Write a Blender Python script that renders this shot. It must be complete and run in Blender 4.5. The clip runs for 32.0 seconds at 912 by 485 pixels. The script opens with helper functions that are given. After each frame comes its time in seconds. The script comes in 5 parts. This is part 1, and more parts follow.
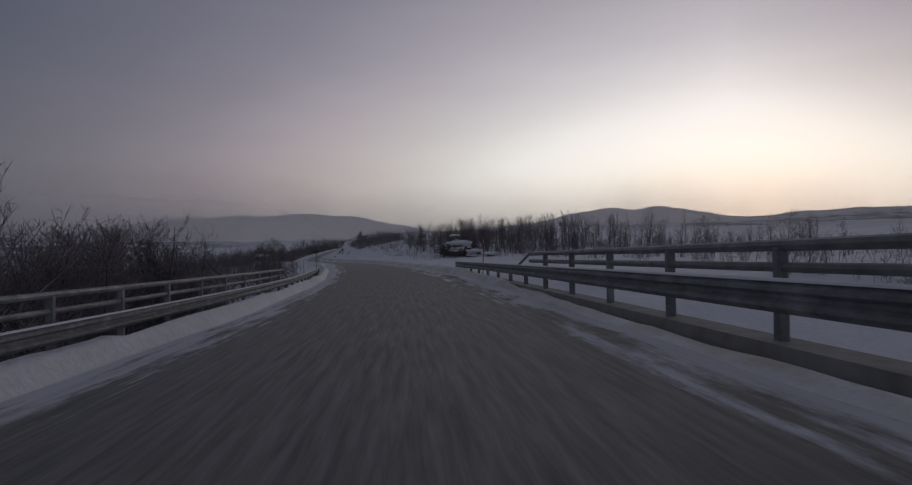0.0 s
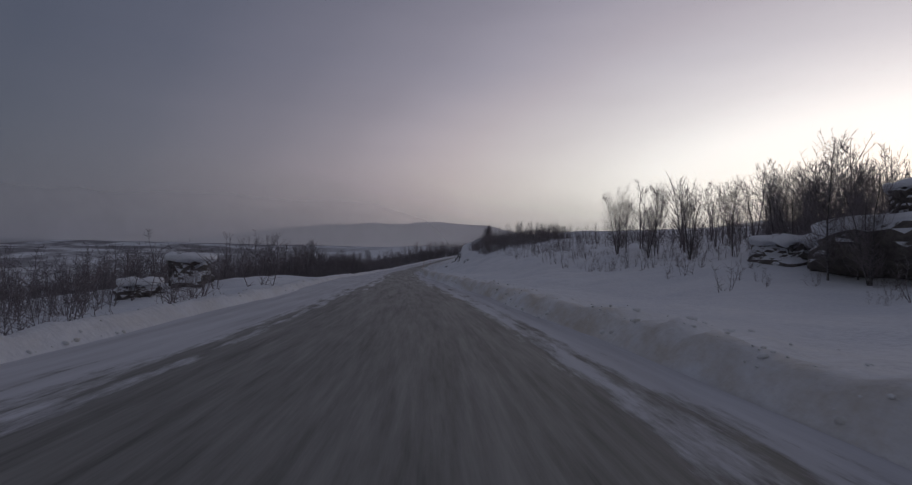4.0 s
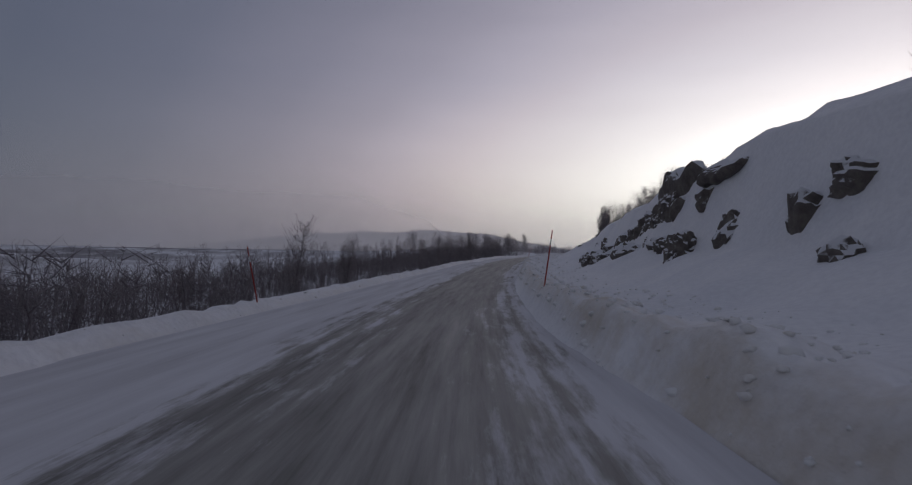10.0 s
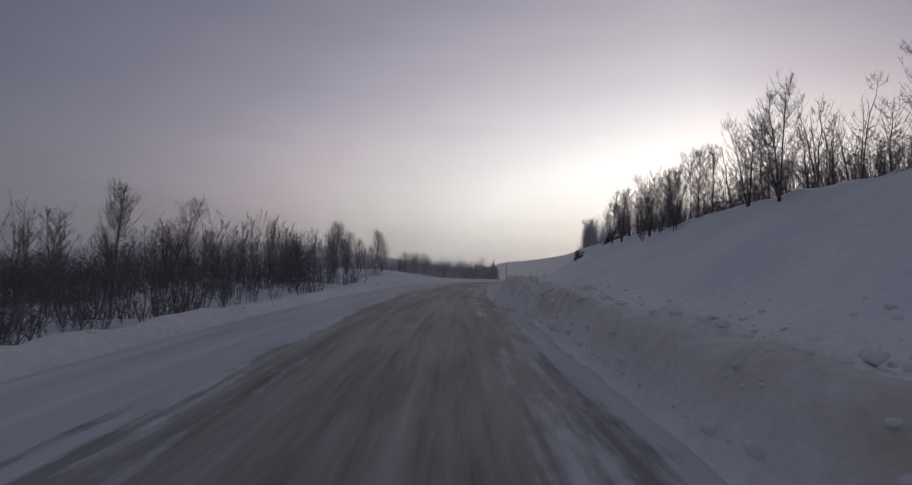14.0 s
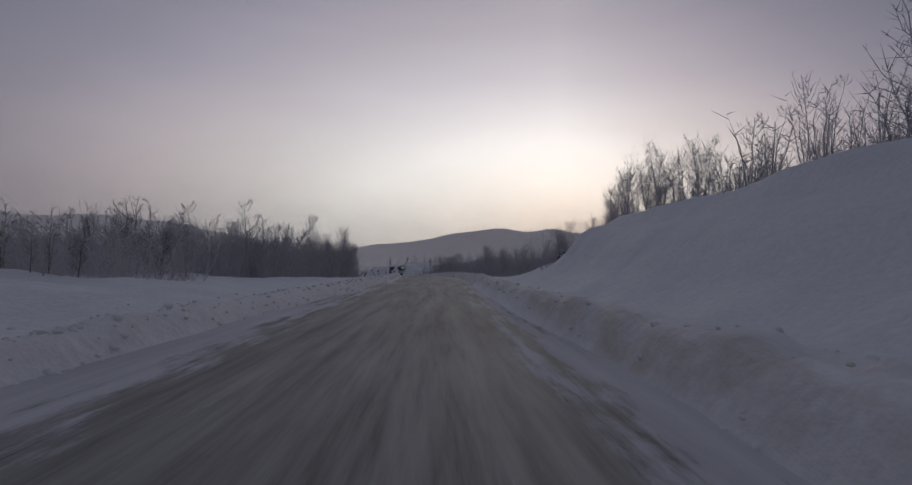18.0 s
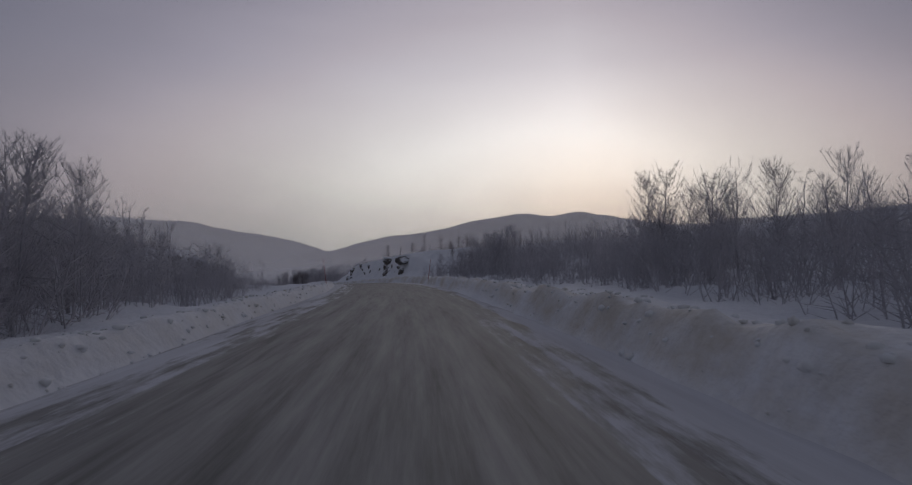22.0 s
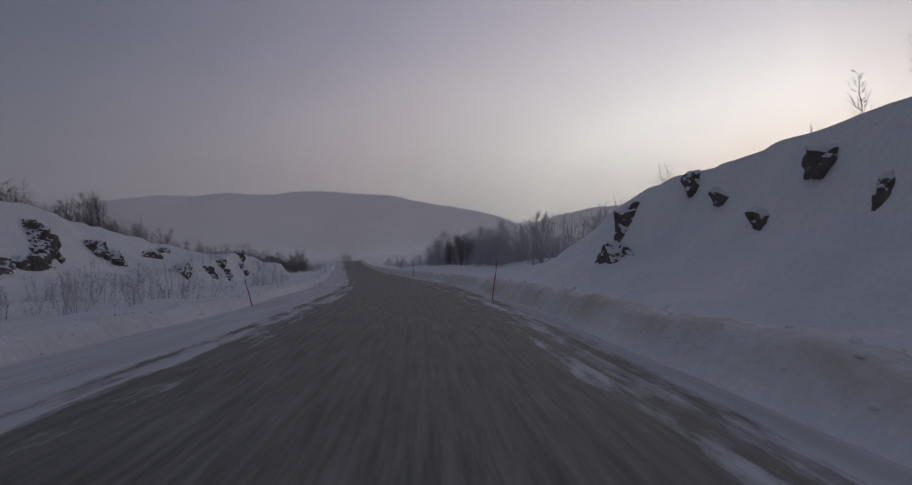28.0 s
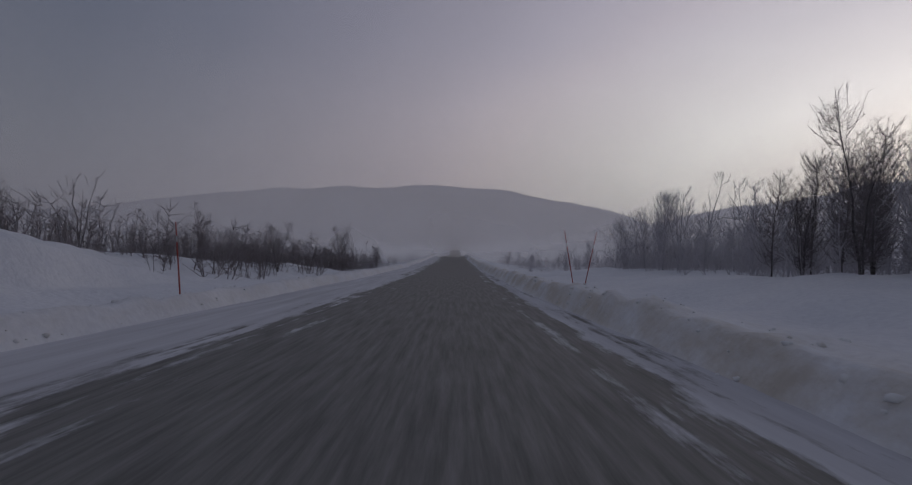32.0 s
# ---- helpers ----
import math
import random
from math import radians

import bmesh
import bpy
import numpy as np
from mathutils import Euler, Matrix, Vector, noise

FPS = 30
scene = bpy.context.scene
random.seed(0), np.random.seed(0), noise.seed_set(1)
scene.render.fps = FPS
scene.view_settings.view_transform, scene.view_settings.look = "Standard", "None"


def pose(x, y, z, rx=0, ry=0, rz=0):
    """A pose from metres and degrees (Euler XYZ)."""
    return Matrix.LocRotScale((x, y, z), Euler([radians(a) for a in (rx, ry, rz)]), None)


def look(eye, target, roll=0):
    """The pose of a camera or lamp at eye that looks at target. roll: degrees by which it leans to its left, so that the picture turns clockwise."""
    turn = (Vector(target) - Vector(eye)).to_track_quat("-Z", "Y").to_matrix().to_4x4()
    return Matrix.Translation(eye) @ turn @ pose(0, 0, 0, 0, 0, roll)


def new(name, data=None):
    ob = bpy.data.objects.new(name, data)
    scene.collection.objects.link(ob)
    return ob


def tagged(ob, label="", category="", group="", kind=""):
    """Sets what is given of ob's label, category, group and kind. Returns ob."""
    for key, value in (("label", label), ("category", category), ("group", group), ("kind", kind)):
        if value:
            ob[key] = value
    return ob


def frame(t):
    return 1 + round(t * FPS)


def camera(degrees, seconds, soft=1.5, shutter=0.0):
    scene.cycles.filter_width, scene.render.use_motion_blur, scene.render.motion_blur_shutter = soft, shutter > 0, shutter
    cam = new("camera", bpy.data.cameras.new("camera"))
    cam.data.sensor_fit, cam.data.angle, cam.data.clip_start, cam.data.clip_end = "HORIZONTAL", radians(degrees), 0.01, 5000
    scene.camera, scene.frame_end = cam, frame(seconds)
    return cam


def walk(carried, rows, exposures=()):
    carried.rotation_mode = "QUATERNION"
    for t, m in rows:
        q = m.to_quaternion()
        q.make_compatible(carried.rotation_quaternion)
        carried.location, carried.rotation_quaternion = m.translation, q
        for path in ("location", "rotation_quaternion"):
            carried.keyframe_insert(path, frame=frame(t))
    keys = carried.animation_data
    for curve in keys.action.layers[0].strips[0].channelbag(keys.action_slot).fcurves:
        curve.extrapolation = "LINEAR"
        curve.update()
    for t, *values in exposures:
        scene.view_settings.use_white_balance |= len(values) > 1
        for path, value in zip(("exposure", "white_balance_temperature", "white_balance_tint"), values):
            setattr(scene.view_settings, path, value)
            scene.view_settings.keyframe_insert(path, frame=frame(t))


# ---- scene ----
cam = camera(77.6, 32.0, soft=1.2, shutter=0.04)
# seconds, place, turn to the left, tilt up, roll
PATH = [
    (0, 0.00, 0.00, 1.35, -4.76, 0.54, 0.81),
    (0.5, 0.15, 10.63, 1.16, -3.34, 0.61, 1.17),
    (1, -0.05, 21.22, 1.03, -1.59, 0.88, 1.33),
    (1.5, -0.55, 31.73, 0.85, 0.18, 0.95, 1.06),
    (2, -1.30, 42.09, 0.64, 1.82, 0.96, 0.42),
    (2.5, -2.29, 52.31, 0.55, 3.40, 1.19, -0.38),
    (3, -3.52, 62.43, 0.57, 5.07, 1.53, -0.86),
    (3.5, -4.98, 72.49, 0.53, 6.42, 1.65, -1.06),
    (4, -6.67, 82.54, 0.44, 8.19, 1.66, -0.74),
    (4.5, -8.64, 92.60, 0.35, 10.07, 1.58, -0.16),
    (5, -10.89, 102.67, 0.24, 11.80, 1.44, 0.50),
    (5.5, -13.35, 112.77, 0.09, 13.14, 1.28, 1.10),
    (6, -15.88, 122.91, -0.07, 13.88, 1.17, 1.38),
    (6.5, -18.35, 133.14, -0.24, 14.03, 1.21, 1.14),
    (7, -20.75, 143.39, -0.40, 13.78, 1.50, 0.66),
    (7.5, -23.11, 153.54, -0.52, 13.57, 1.89, 0.18),
    (8, -25.42, 163.53, -0.61, 13.16, 2.25, -0.32),
    (8.5, -27.61, 173.42, -0.65, 12.27, 2.43, -0.65),
    (9, -29.60, 183.27, -0.70, 10.85, 2.55, -0.63),
    (9.5, -31.33, 193.08, -0.77, 9.34, 2.63, -0.52),
    (10, -32.78, 202.86, -0.76, 7.76, 2.78, -0.52),
    (10.5, -33.88, 212.55, -0.66, 6.11, 3.09, -0.59),
    (11, -34.66, 222.18, -0.45, 4.22, 3.41, -0.71),
    (11.5, -35.20, 231.83, -0.11, 2.74, 3.66, -0.72),
    (12, -35.56, 241.53, 0.29, 1.18, 3.83, -0.75),
    (12.5, -35.66, 251.29, 0.72, -0.65, 3.94, -0.73),
    (13, -35.43, 261.07, 1.19, -2.71, 4.13, -0.62),
    (13.5, -34.84, 270.84, 1.65, -4.91, 4.28, -0.45),
    (14, -33.95, 280.60, 2.05, -6.87, 4.36, -0.28),
    (14.5, -32.84, 290.38, 2.46, -8.14, 4.25, -0.15),
    (15, -31.52, 300.20, 2.85, -9.58, 3.87, -0.08),
    (15.5, -29.92, 310.08, 3.15, -11.17, 3.39, -0.11),
    (16, -28.01, 320.00, 3.37, -12.92, 2.95, -0.25),
    (16.5, -25.77, 329.95, 3.52, -14.81, 2.70, -0.48),
    (17, -23.21, 339.93, 3.66, -16.85, 2.79, -0.71),
    (17.5, -20.34, 349.93, 3.80, -18.69, 2.90, -0.88),
    (18, -17.25, 359.92, 3.92, -20.40, 2.83, -1.08),
    (18.5, -14.03, 369.86, 4.01, -21.79, 2.73, -1.12),
    (19, -10.76, 379.67, 4.10, -22.70, 2.64, -0.85),
    (19.5, -7.48, 389.31, 4.22, -22.98, 2.63, -0.24),
    (20, -4.23, 398.81, 4.32, -22.61, 2.54, 0.32),
    (20.5, -1.11, 408.23, 4.33, -21.82, 2.28, 0.64),
    (21, 1.82, 417.61, 4.31, -20.76, 2.11, 0.77),
    (21.5, 4.55, 427.00, 4.28, -19.60, 1.94, 0.93),
    (22, 7.12, 436.40, 4.23, -18.47, 1.78, 1.20),
    (22.5, 9.53, 445.86, 4.16, -17.01, 1.58, 1.12),
    (23, 11.76, 455.39, 4.07, -15.61, 1.33, 0.81),
    (23.5, 13.80, 465.02, 3.89, -14.10, 1.01, 0.58),
    (24, 15.64, 474.75, 3.64, -12.56, 0.66, 0.55),
    (24.5, 17.20, 484.61, 3.42, -11.04, 0.49, 0.50),
    (25, 18.42, 494.56, 3.21, -9.16, 0.35, 0.45),
    (25.5, 19.29, 504.58, 2.95, -7.32, 0.25, 0.52),
    (26, 19.86, 514.60, 2.64, -5.68, 0.14, 0.74),
    (26.5, 20.19, 524.58, 2.28, -4.14, 0.02, 1.08),
    (27, 20.27, 534.47, 1.87, -2.38, -0.14, 1.39),
    (27.5, 20.10, 544.23, 1.44, -0.63, -0.27, 1.30),
    (28, 19.72, 553.84, 0.99, 1.10, -0.36, 0.74),
    (28.5, 19.12, 563.28, 0.56, 2.79, -0.43, 0.22),
    (29, 18.26, 572.58, 0.15, 4.58, -0.51, -0.02),
    (29.5, 17.08, 581.72, -0.26, 6.61, -0.61, -0.40),
    (30, 15.62, 590.69, -0.68, 8.45, -0.61, -0.92),
    (30.5, 13.98, 599.53, -1.07, 9.95, -0.65, -1.16),
    (31, 12.22, 608.25, -1.45, 11.09, -0.68, -1.15),
    (31.5, 10.35, 616.91, -1.84, 11.82, -0.64, -1.07),
    (32, 8.38, 625.53, -2.23, 12.55, -0.50, -0.85),
]


# the camera darkens its picture a little as it turns towards the glow
EXPOSURES = ((0, -0.5), (3, -0.36), (6, -0.15), (10, 0.0), (13, -0.1), (16, -0.26), (18, -0.3), (22, -0.32), (25, -0.28), (27, -0.22), (32, -0.08))


def seat(x, y, z, yaw, pitch, roll):
    return Matrix.Translation((x, y, z)) @ pose(0, 0, 0, 0, 0, yaw) @ pose(0, 0, 0, 90 + pitch, 0, 0) @ pose(0, 0, 0, 0, 0, -roll)


walk(cam, [(t, seat(x, y, z, yaw, pitch, roll)) for t, x, y, z, yaw, pitch, roll in PATH], EXPOSURES)

# ---------------------------------------------------------------- light
SUN_AZIMUTH = radians(33.0)
SUN_HEIGHT = radians(11.0)
TOWARDS = Vector((math.sin(SUN_AZIMUTH) * math.cos(SUN_HEIGHT), math.cos(SUN_AZIMUTH) * math.cos(SUN_HEIGHT), math.sin(SUN_HEIGHT)))


def ramp(nt, stops, at=(0, 0), soft=False):
    n = nt.nodes.new("ShaderNodeValToRGB")
    if soft:
        n.color_ramp.interpolation = "B_SPLINE"
    n.location = at
    while len(n.color_ramp.elements) < len(stops):
        n.color_ramp.elements.new(0.5)
    for e, (p, c) in zip(n.color_ramp.elements, stops):
        e.position = p
        e.color = (*c, 1) if len(c) == 3 else c
    return n


def maths(nt, op, a, b=None, clamp=False):
    n = nt.nodes.new("ShaderNodeMath")
    n.operation, n.use_clamp = op, clamp
    for i, v in enumerate((a, b)):
        if v is None:
            continue
        if isinstance(v, (int, float)):
            n.inputs[i].default_value = v
        else:
            nt.links.new(v, n.inputs[i])
    return n.outputs[0]


def blend(nt, kind, fac, a, b):
    n = nt.nodes.new("ShaderNodeMix")
    n.data_type, n.blend_type = "RGBA", kind
    for i, v in ((0, fac), (6, a), (7, b)):
        if isinstance(v, (int, float)):
            n.inputs[i].default_value = v
        elif isinstance(v, tuple):
            n.inputs[i].default_value = (*v, 1)
        else:
            nt.links.new(v, n.inputs[i])
    return n.outputs[2]


world = bpy.data.worlds.new("winter_sky")
scene.world = world
world.use_nodes = True
nt = world.node_tree
nt.nodes.clear()
coord = nt.nodes.new("ShaderNodeTexCoord")
norm = nt.nodes.new("ShaderNodeVectorMath")
norm.operation = "NORMALIZE"
nt.links.new(coord.outputs["Generated"], norm.inputs[0])
# the glow lies flat along the horizon: heights count double
flat = nt.nodes.new("ShaderNodeVectorMath")
flat.operation = "MULTIPLY"
flat.inputs[1].default_value = (1, 1, 2.2)
nt.links.new(norm.outputs[0], flat.inputs[0])
unit = nt.nodes.new("ShaderNodeVectorMath")
unit.operation = "NORMALIZE"
nt.links.new(flat.outputs[0], unit.inputs[0])
dot = nt.nodes.new("ShaderNodeVectorMath")
dot.operation = "DOT_PRODUCT"
dot.inputs[1].default_value = (math.sin(SUN_AZIMUTH), math.cos(SUN_AZIMUTH), 0)
nt.links.new(unit.outputs[0], dot.inputs[0])
away = maths(nt, "DIVIDE", maths(nt, "ARCCOSINE", dot.outputs["Value"]), math.pi)
wisp = nt.nodes.new("ShaderNodeTexNoise")
wisp_map = nt.nodes.new("ShaderNodeMapping")
wisp_map.inputs["Scale"].default_value = (1.6, 1.6, 9.0)
nt.links.new(norm.outputs[0], wisp_map.inputs[0])
nt.links.new(wisp_map.outputs[0], wisp.inputs[0])
wisp.inputs["Scale"].default_value = 2.2
wisp.inputs["Detail"].default_value = 5
away = maths(nt, "ADD", away, maths(nt, "MULTIPLY", maths(nt, "SUBTRACT", wisp.outputs[0], 0.5), 0.016))
# past the glow, to the east, the sky falls off faster
past = nt.nodes.new("ShaderNodeVectorMath")
past.operation = "DOT_PRODUCT"
past.inputs[1].default_value = (math.cos(SUN_AZIMUTH), -math.sin(SUN_AZIMUTH), 0)
nt.links.new(norm.outputs[0], past.inputs[0])
away = maths(nt, "ADD", away, maths(nt, "MULTIPLY", maths(nt, "MAXIMUM", maths(nt, "ADD", past.outputs["Value"], 0.04), 0.0), 0.2))
# away from the glow: brightness, red and blue against green
STOPS = ((0.0, 1.05, 1.0, 1.05), (0.11, 1.02, 1.0, 1.07), (0.15, 0.91, 1.0, 1.07), (0.185, 0.68, 1.02, 1.08), (0.215, 0.52, 1.04, 1.10), (0.25, 0.39, 1.08, 1.14), (0.285, 0.285, 1.07, 1.22),
         (0.31, 0.22, 1.06, 1.26), (0.35, 0.155, 1.02, 1.33), (0.40, 0.106, 0.94, 1.42), (0.45, 0.082, 0.89, 1.48), (0.53, 0.088, 0.92, 1.38), (0.62, 0.12, 0.97, 1.26), (1.0, 0.13, 1.0, 1.2))
glow = ramp(nt, [(p, (g * r, g, g * b)) for p, g, r, b in STOPS])
nt.links.new(away, glow.inputs[0])
sep = nt.nodes.new("ShaderNodeSeparateXYZ")
nt.links.new(norm.outputs[0], sep.inputs[0])
low = ramp(nt, [(0.0, (1, 1, 1)), (0.14, (0.6, 0.6, 0.6)), (0.32, (0, 0, 0))])
nt.links.new(maths(nt, "ABSOLUTE", sep.outputs[2]), low.inputs[0])
warm = ramp(nt, [(0.0, (1.0, 1.0, 0.86)), (0.18, (1.03, 1.01, 0.86)), (0.28, (1.22, 1.09, 0.95)), (0.38, (1.30, 1.2, 1.06)), (0.5, (1.25, 1.2, 1.08)), (1.0, (1.0, 1.0, 1.0))])
nt.links.new(away, warm.inputs[0])
haze = blend(nt, "MULTIPLY", low.outputs[0], glow.outputs[0], warm.outputs[0])
sky = nt.nodes.new("ShaderNodeTexSky")
sky.sky_type, sky.sun_disc, sky.sun_elevation, sky.sun_rotation = "NISHITA", False, radians(2.0), SUN_AZIMUTH
sky.altitude, sky.dust_density = 300, 2.0
back_a, back_b, both, out = (nt.nodes.new(k) for k in ("ShaderNodeBackground", "ShaderNodeBackground", "ShaderNodeAddShader", "ShaderNodeOutputWorld"))
nt.links.new(haze, back_a.inputs[0])
back_a.inputs[1].default_value = 1.22
nt.links.new(sky.outputs[0], back_b.inputs[0])
back_b.inputs[1].default_value = 0.02
nt.links.new(back_a.outputs[0], both.inputs[0])
nt.links.new(back_b.outputs[0], both.inputs[1])
nt.links.new(both.outputs[0], out.inputs[0])

sun_data = bpy.data.lights.new("sun", "SUN")
sun_data.energy, sun_data.angle, sun_data.color = 0.12, radians(25), (1.0, 0.9, 0.78)
sun = new("sun", sun_data)
sun.matrix_basis = look(TOWARDS * 100, (0, 0, 0))


# ---------------------------------------------------------------- materials
def material(name, rough=0.8):
    m = bpy.data.materials.new(name)
    m.use_nodes = True
    b = m.node_tree.nodes["Principled BSDF"]
    b.inputs["Roughness"].default_value = rough
    return m, m.node_tree, b


def noise_of(nt, scale, detail=6, vector=None, rough=0.55):
    n = nt.nodes.new("ShaderNodeTexNoise")
    n.inputs["Scale"].default_value, n.inputs["Detail"].default_value, n.inputs["Roughness"].default_value = scale, detail, rough
    if vector is not None:
        nt.links.new(vector, n.inputs[0])
    return n.outputs[0]


def place_of(nt):
    g = nt.nodes.new("ShaderNodeNewGeometry")
    return g.outputs["Position"]


def bumped(nt, b, height, strength, distance):
    n = nt.nodes.new("ShaderNodeBump")
    n.inputs["Strength"].default_value, n.inputs["Distance"].default_value = strength, distance
    nt.links.new(height, n.inputs["Height"])
    nt.links.new(n.outputs[0], b.inputs["Normal"])


def snow_colours(nt, p):
    big, small = noise_of(nt, 0.35, 4, p), noise_of(nt, 7.0, 6, p)
    a = ramp(nt, [(0.3, (0.76, 0.78, 0.83)), (0.7, (0.86, 0.87, 0.90))])
    nt.links.new(big, a.inputs[0])
    c = ramp(nt, [(0.3, (0.90, 0.90, 0.91)), (0.65, (1, 1, 1))])
    nt.links.new(small, c.inputs[0])
    return blend(nt, "MULTIPLY", 1.0, a.outputs[0], c.outputs[0]), small


def make_snow():
    m, nt, b = material("snow", 0.75)
    p = place_of(nt)
    colour, small = snow_colours(nt, p)
    # low twigs and grass tips that stand out of the snow away from the road
    uv = nt.nodes.new("ShaderNodeUVMap")
    uv.uv_map = "road"
    s = nt.nodes.new("ShaderNodeSeparateXYZ")
    nt.links.new(uv.outputs[0], s.inputs[0])
    off = maths(nt, "ABSOLUTE", s.outputs[1])
    far = maths(nt, "MULTIPLY", maths(nt, "SUBTRACT", off, 90.0), 1 / 120.0, True)
    wood = ramp(nt, [(0.42, (0, 0, 0)), (0.55, (1, 1, 1))])
    nt.links.new(noise_of(nt, 0.035, 8, p, 0.65), wood.inputs[0])
    colour = blend(nt, "MIX", maths(nt, "MULTIPLY", far, maths(nt, "MULTIPLY", wood.outputs[0], 0.85)), colour, (0.16, 0.145, 0.16))
    # sand and grit that the plough has pressed into the cut face of the bank and scattered on its top, with headlight
    # yellow painted into the same colour
    bank = nt.nodes.new("ShaderNodeUVMap")
    bank.uv_map = "bank"
    t = nt.nodes.new("ShaderNodeSeparateXYZ")
    nt.links.new(bank.outputs[0], t.inputs[0])
    stretched = nt.nodes.new("ShaderNodeMapping")
    stretched.inputs["Scale"].default_value = (0.35, 1.0, 1.0)
    nt.links.new(bank.outputs[0], stretched.inputs[0])
    headlit_grit = ramp(nt, [(0.36, (0, 0, 0)), (0.62, (1, 1, 1))])
    nt.links.new(noise_of(nt, 1.6, 8, stretched.outputs[0], 0.68), headlit_grit.inputs[0])
    face = ramp(nt, [(0.0, (0, 0, 0)), (0.10, (0, 0, 0)), (0.16, (0.9, 0.9, 0.9)), (0.27, (0.75, 0.75, 0.75)), (0.34, (0.22, 0.22, 0.22)), (0.7, (0.10, 0.10, 0.10)), (1.0, (0, 0, 0))])
    nt.links.new(maths(nt, "MULTIPLY", maths(nt, "ADD", t.outputs[1], 1.0), 0.25, True), face.inputs[0])
    # stronger on the right, where the yellow stands in for light from headlights
    colour = blend(nt, "MIX", maths(nt, "MULTIPLY", maths(nt, "MULTIPLY", headlit_grit.outputs[0], face.outputs[0]), maths(nt, "ADD", maths(nt, "MULTIPLY", maths(nt, "GREATER_THAN", s.outputs[1], 0.0), 0.45), 0.22)), colour, (0.44, 0.365, 0.25))
    nt.links.new(colour, b.inputs["Base Color"])
    h = maths(nt, "ADD", maths(nt, "MULTIPLY", noise_of(nt, 1.3, 7, p, 0.6), 1.0), maths(nt, "MULTIPLY", small, 0.25))
    bumped(nt, b, h, 0.5, 0.25)
    return m


def make_clod():
    m, nt, b = material("ploughed_snow", 0.85)
    p = place_of(nt)
    base = ramp(nt, [(0.3, (0.60, 0.57, 0.52)), (0.5, (0.76, 0.77, 0.79)), (0.75, (0.84, 0.86, 0.90))])
    nt.links.new(noise_of(nt, 1.4, 8, p, 0.7), base.inputs[0])
    nt.links.new(base.outputs[0], b.inputs["Base Color"])
    bumped(nt, b, noise_of(nt, 14.0, 6, p), 0.5, 0.03)
    return m


SNOW_CLOD = make_clod()


def make_fresh_snow():
    m, nt, b = material("fresh_snow", 0.8)
    p = place_of(nt)
    colour, small = snow_colours(nt, p)
    nt.links.new(colour, b.inputs["Base Color"])
    bumped(nt, b, small, 0.35, 0.06)
    return m


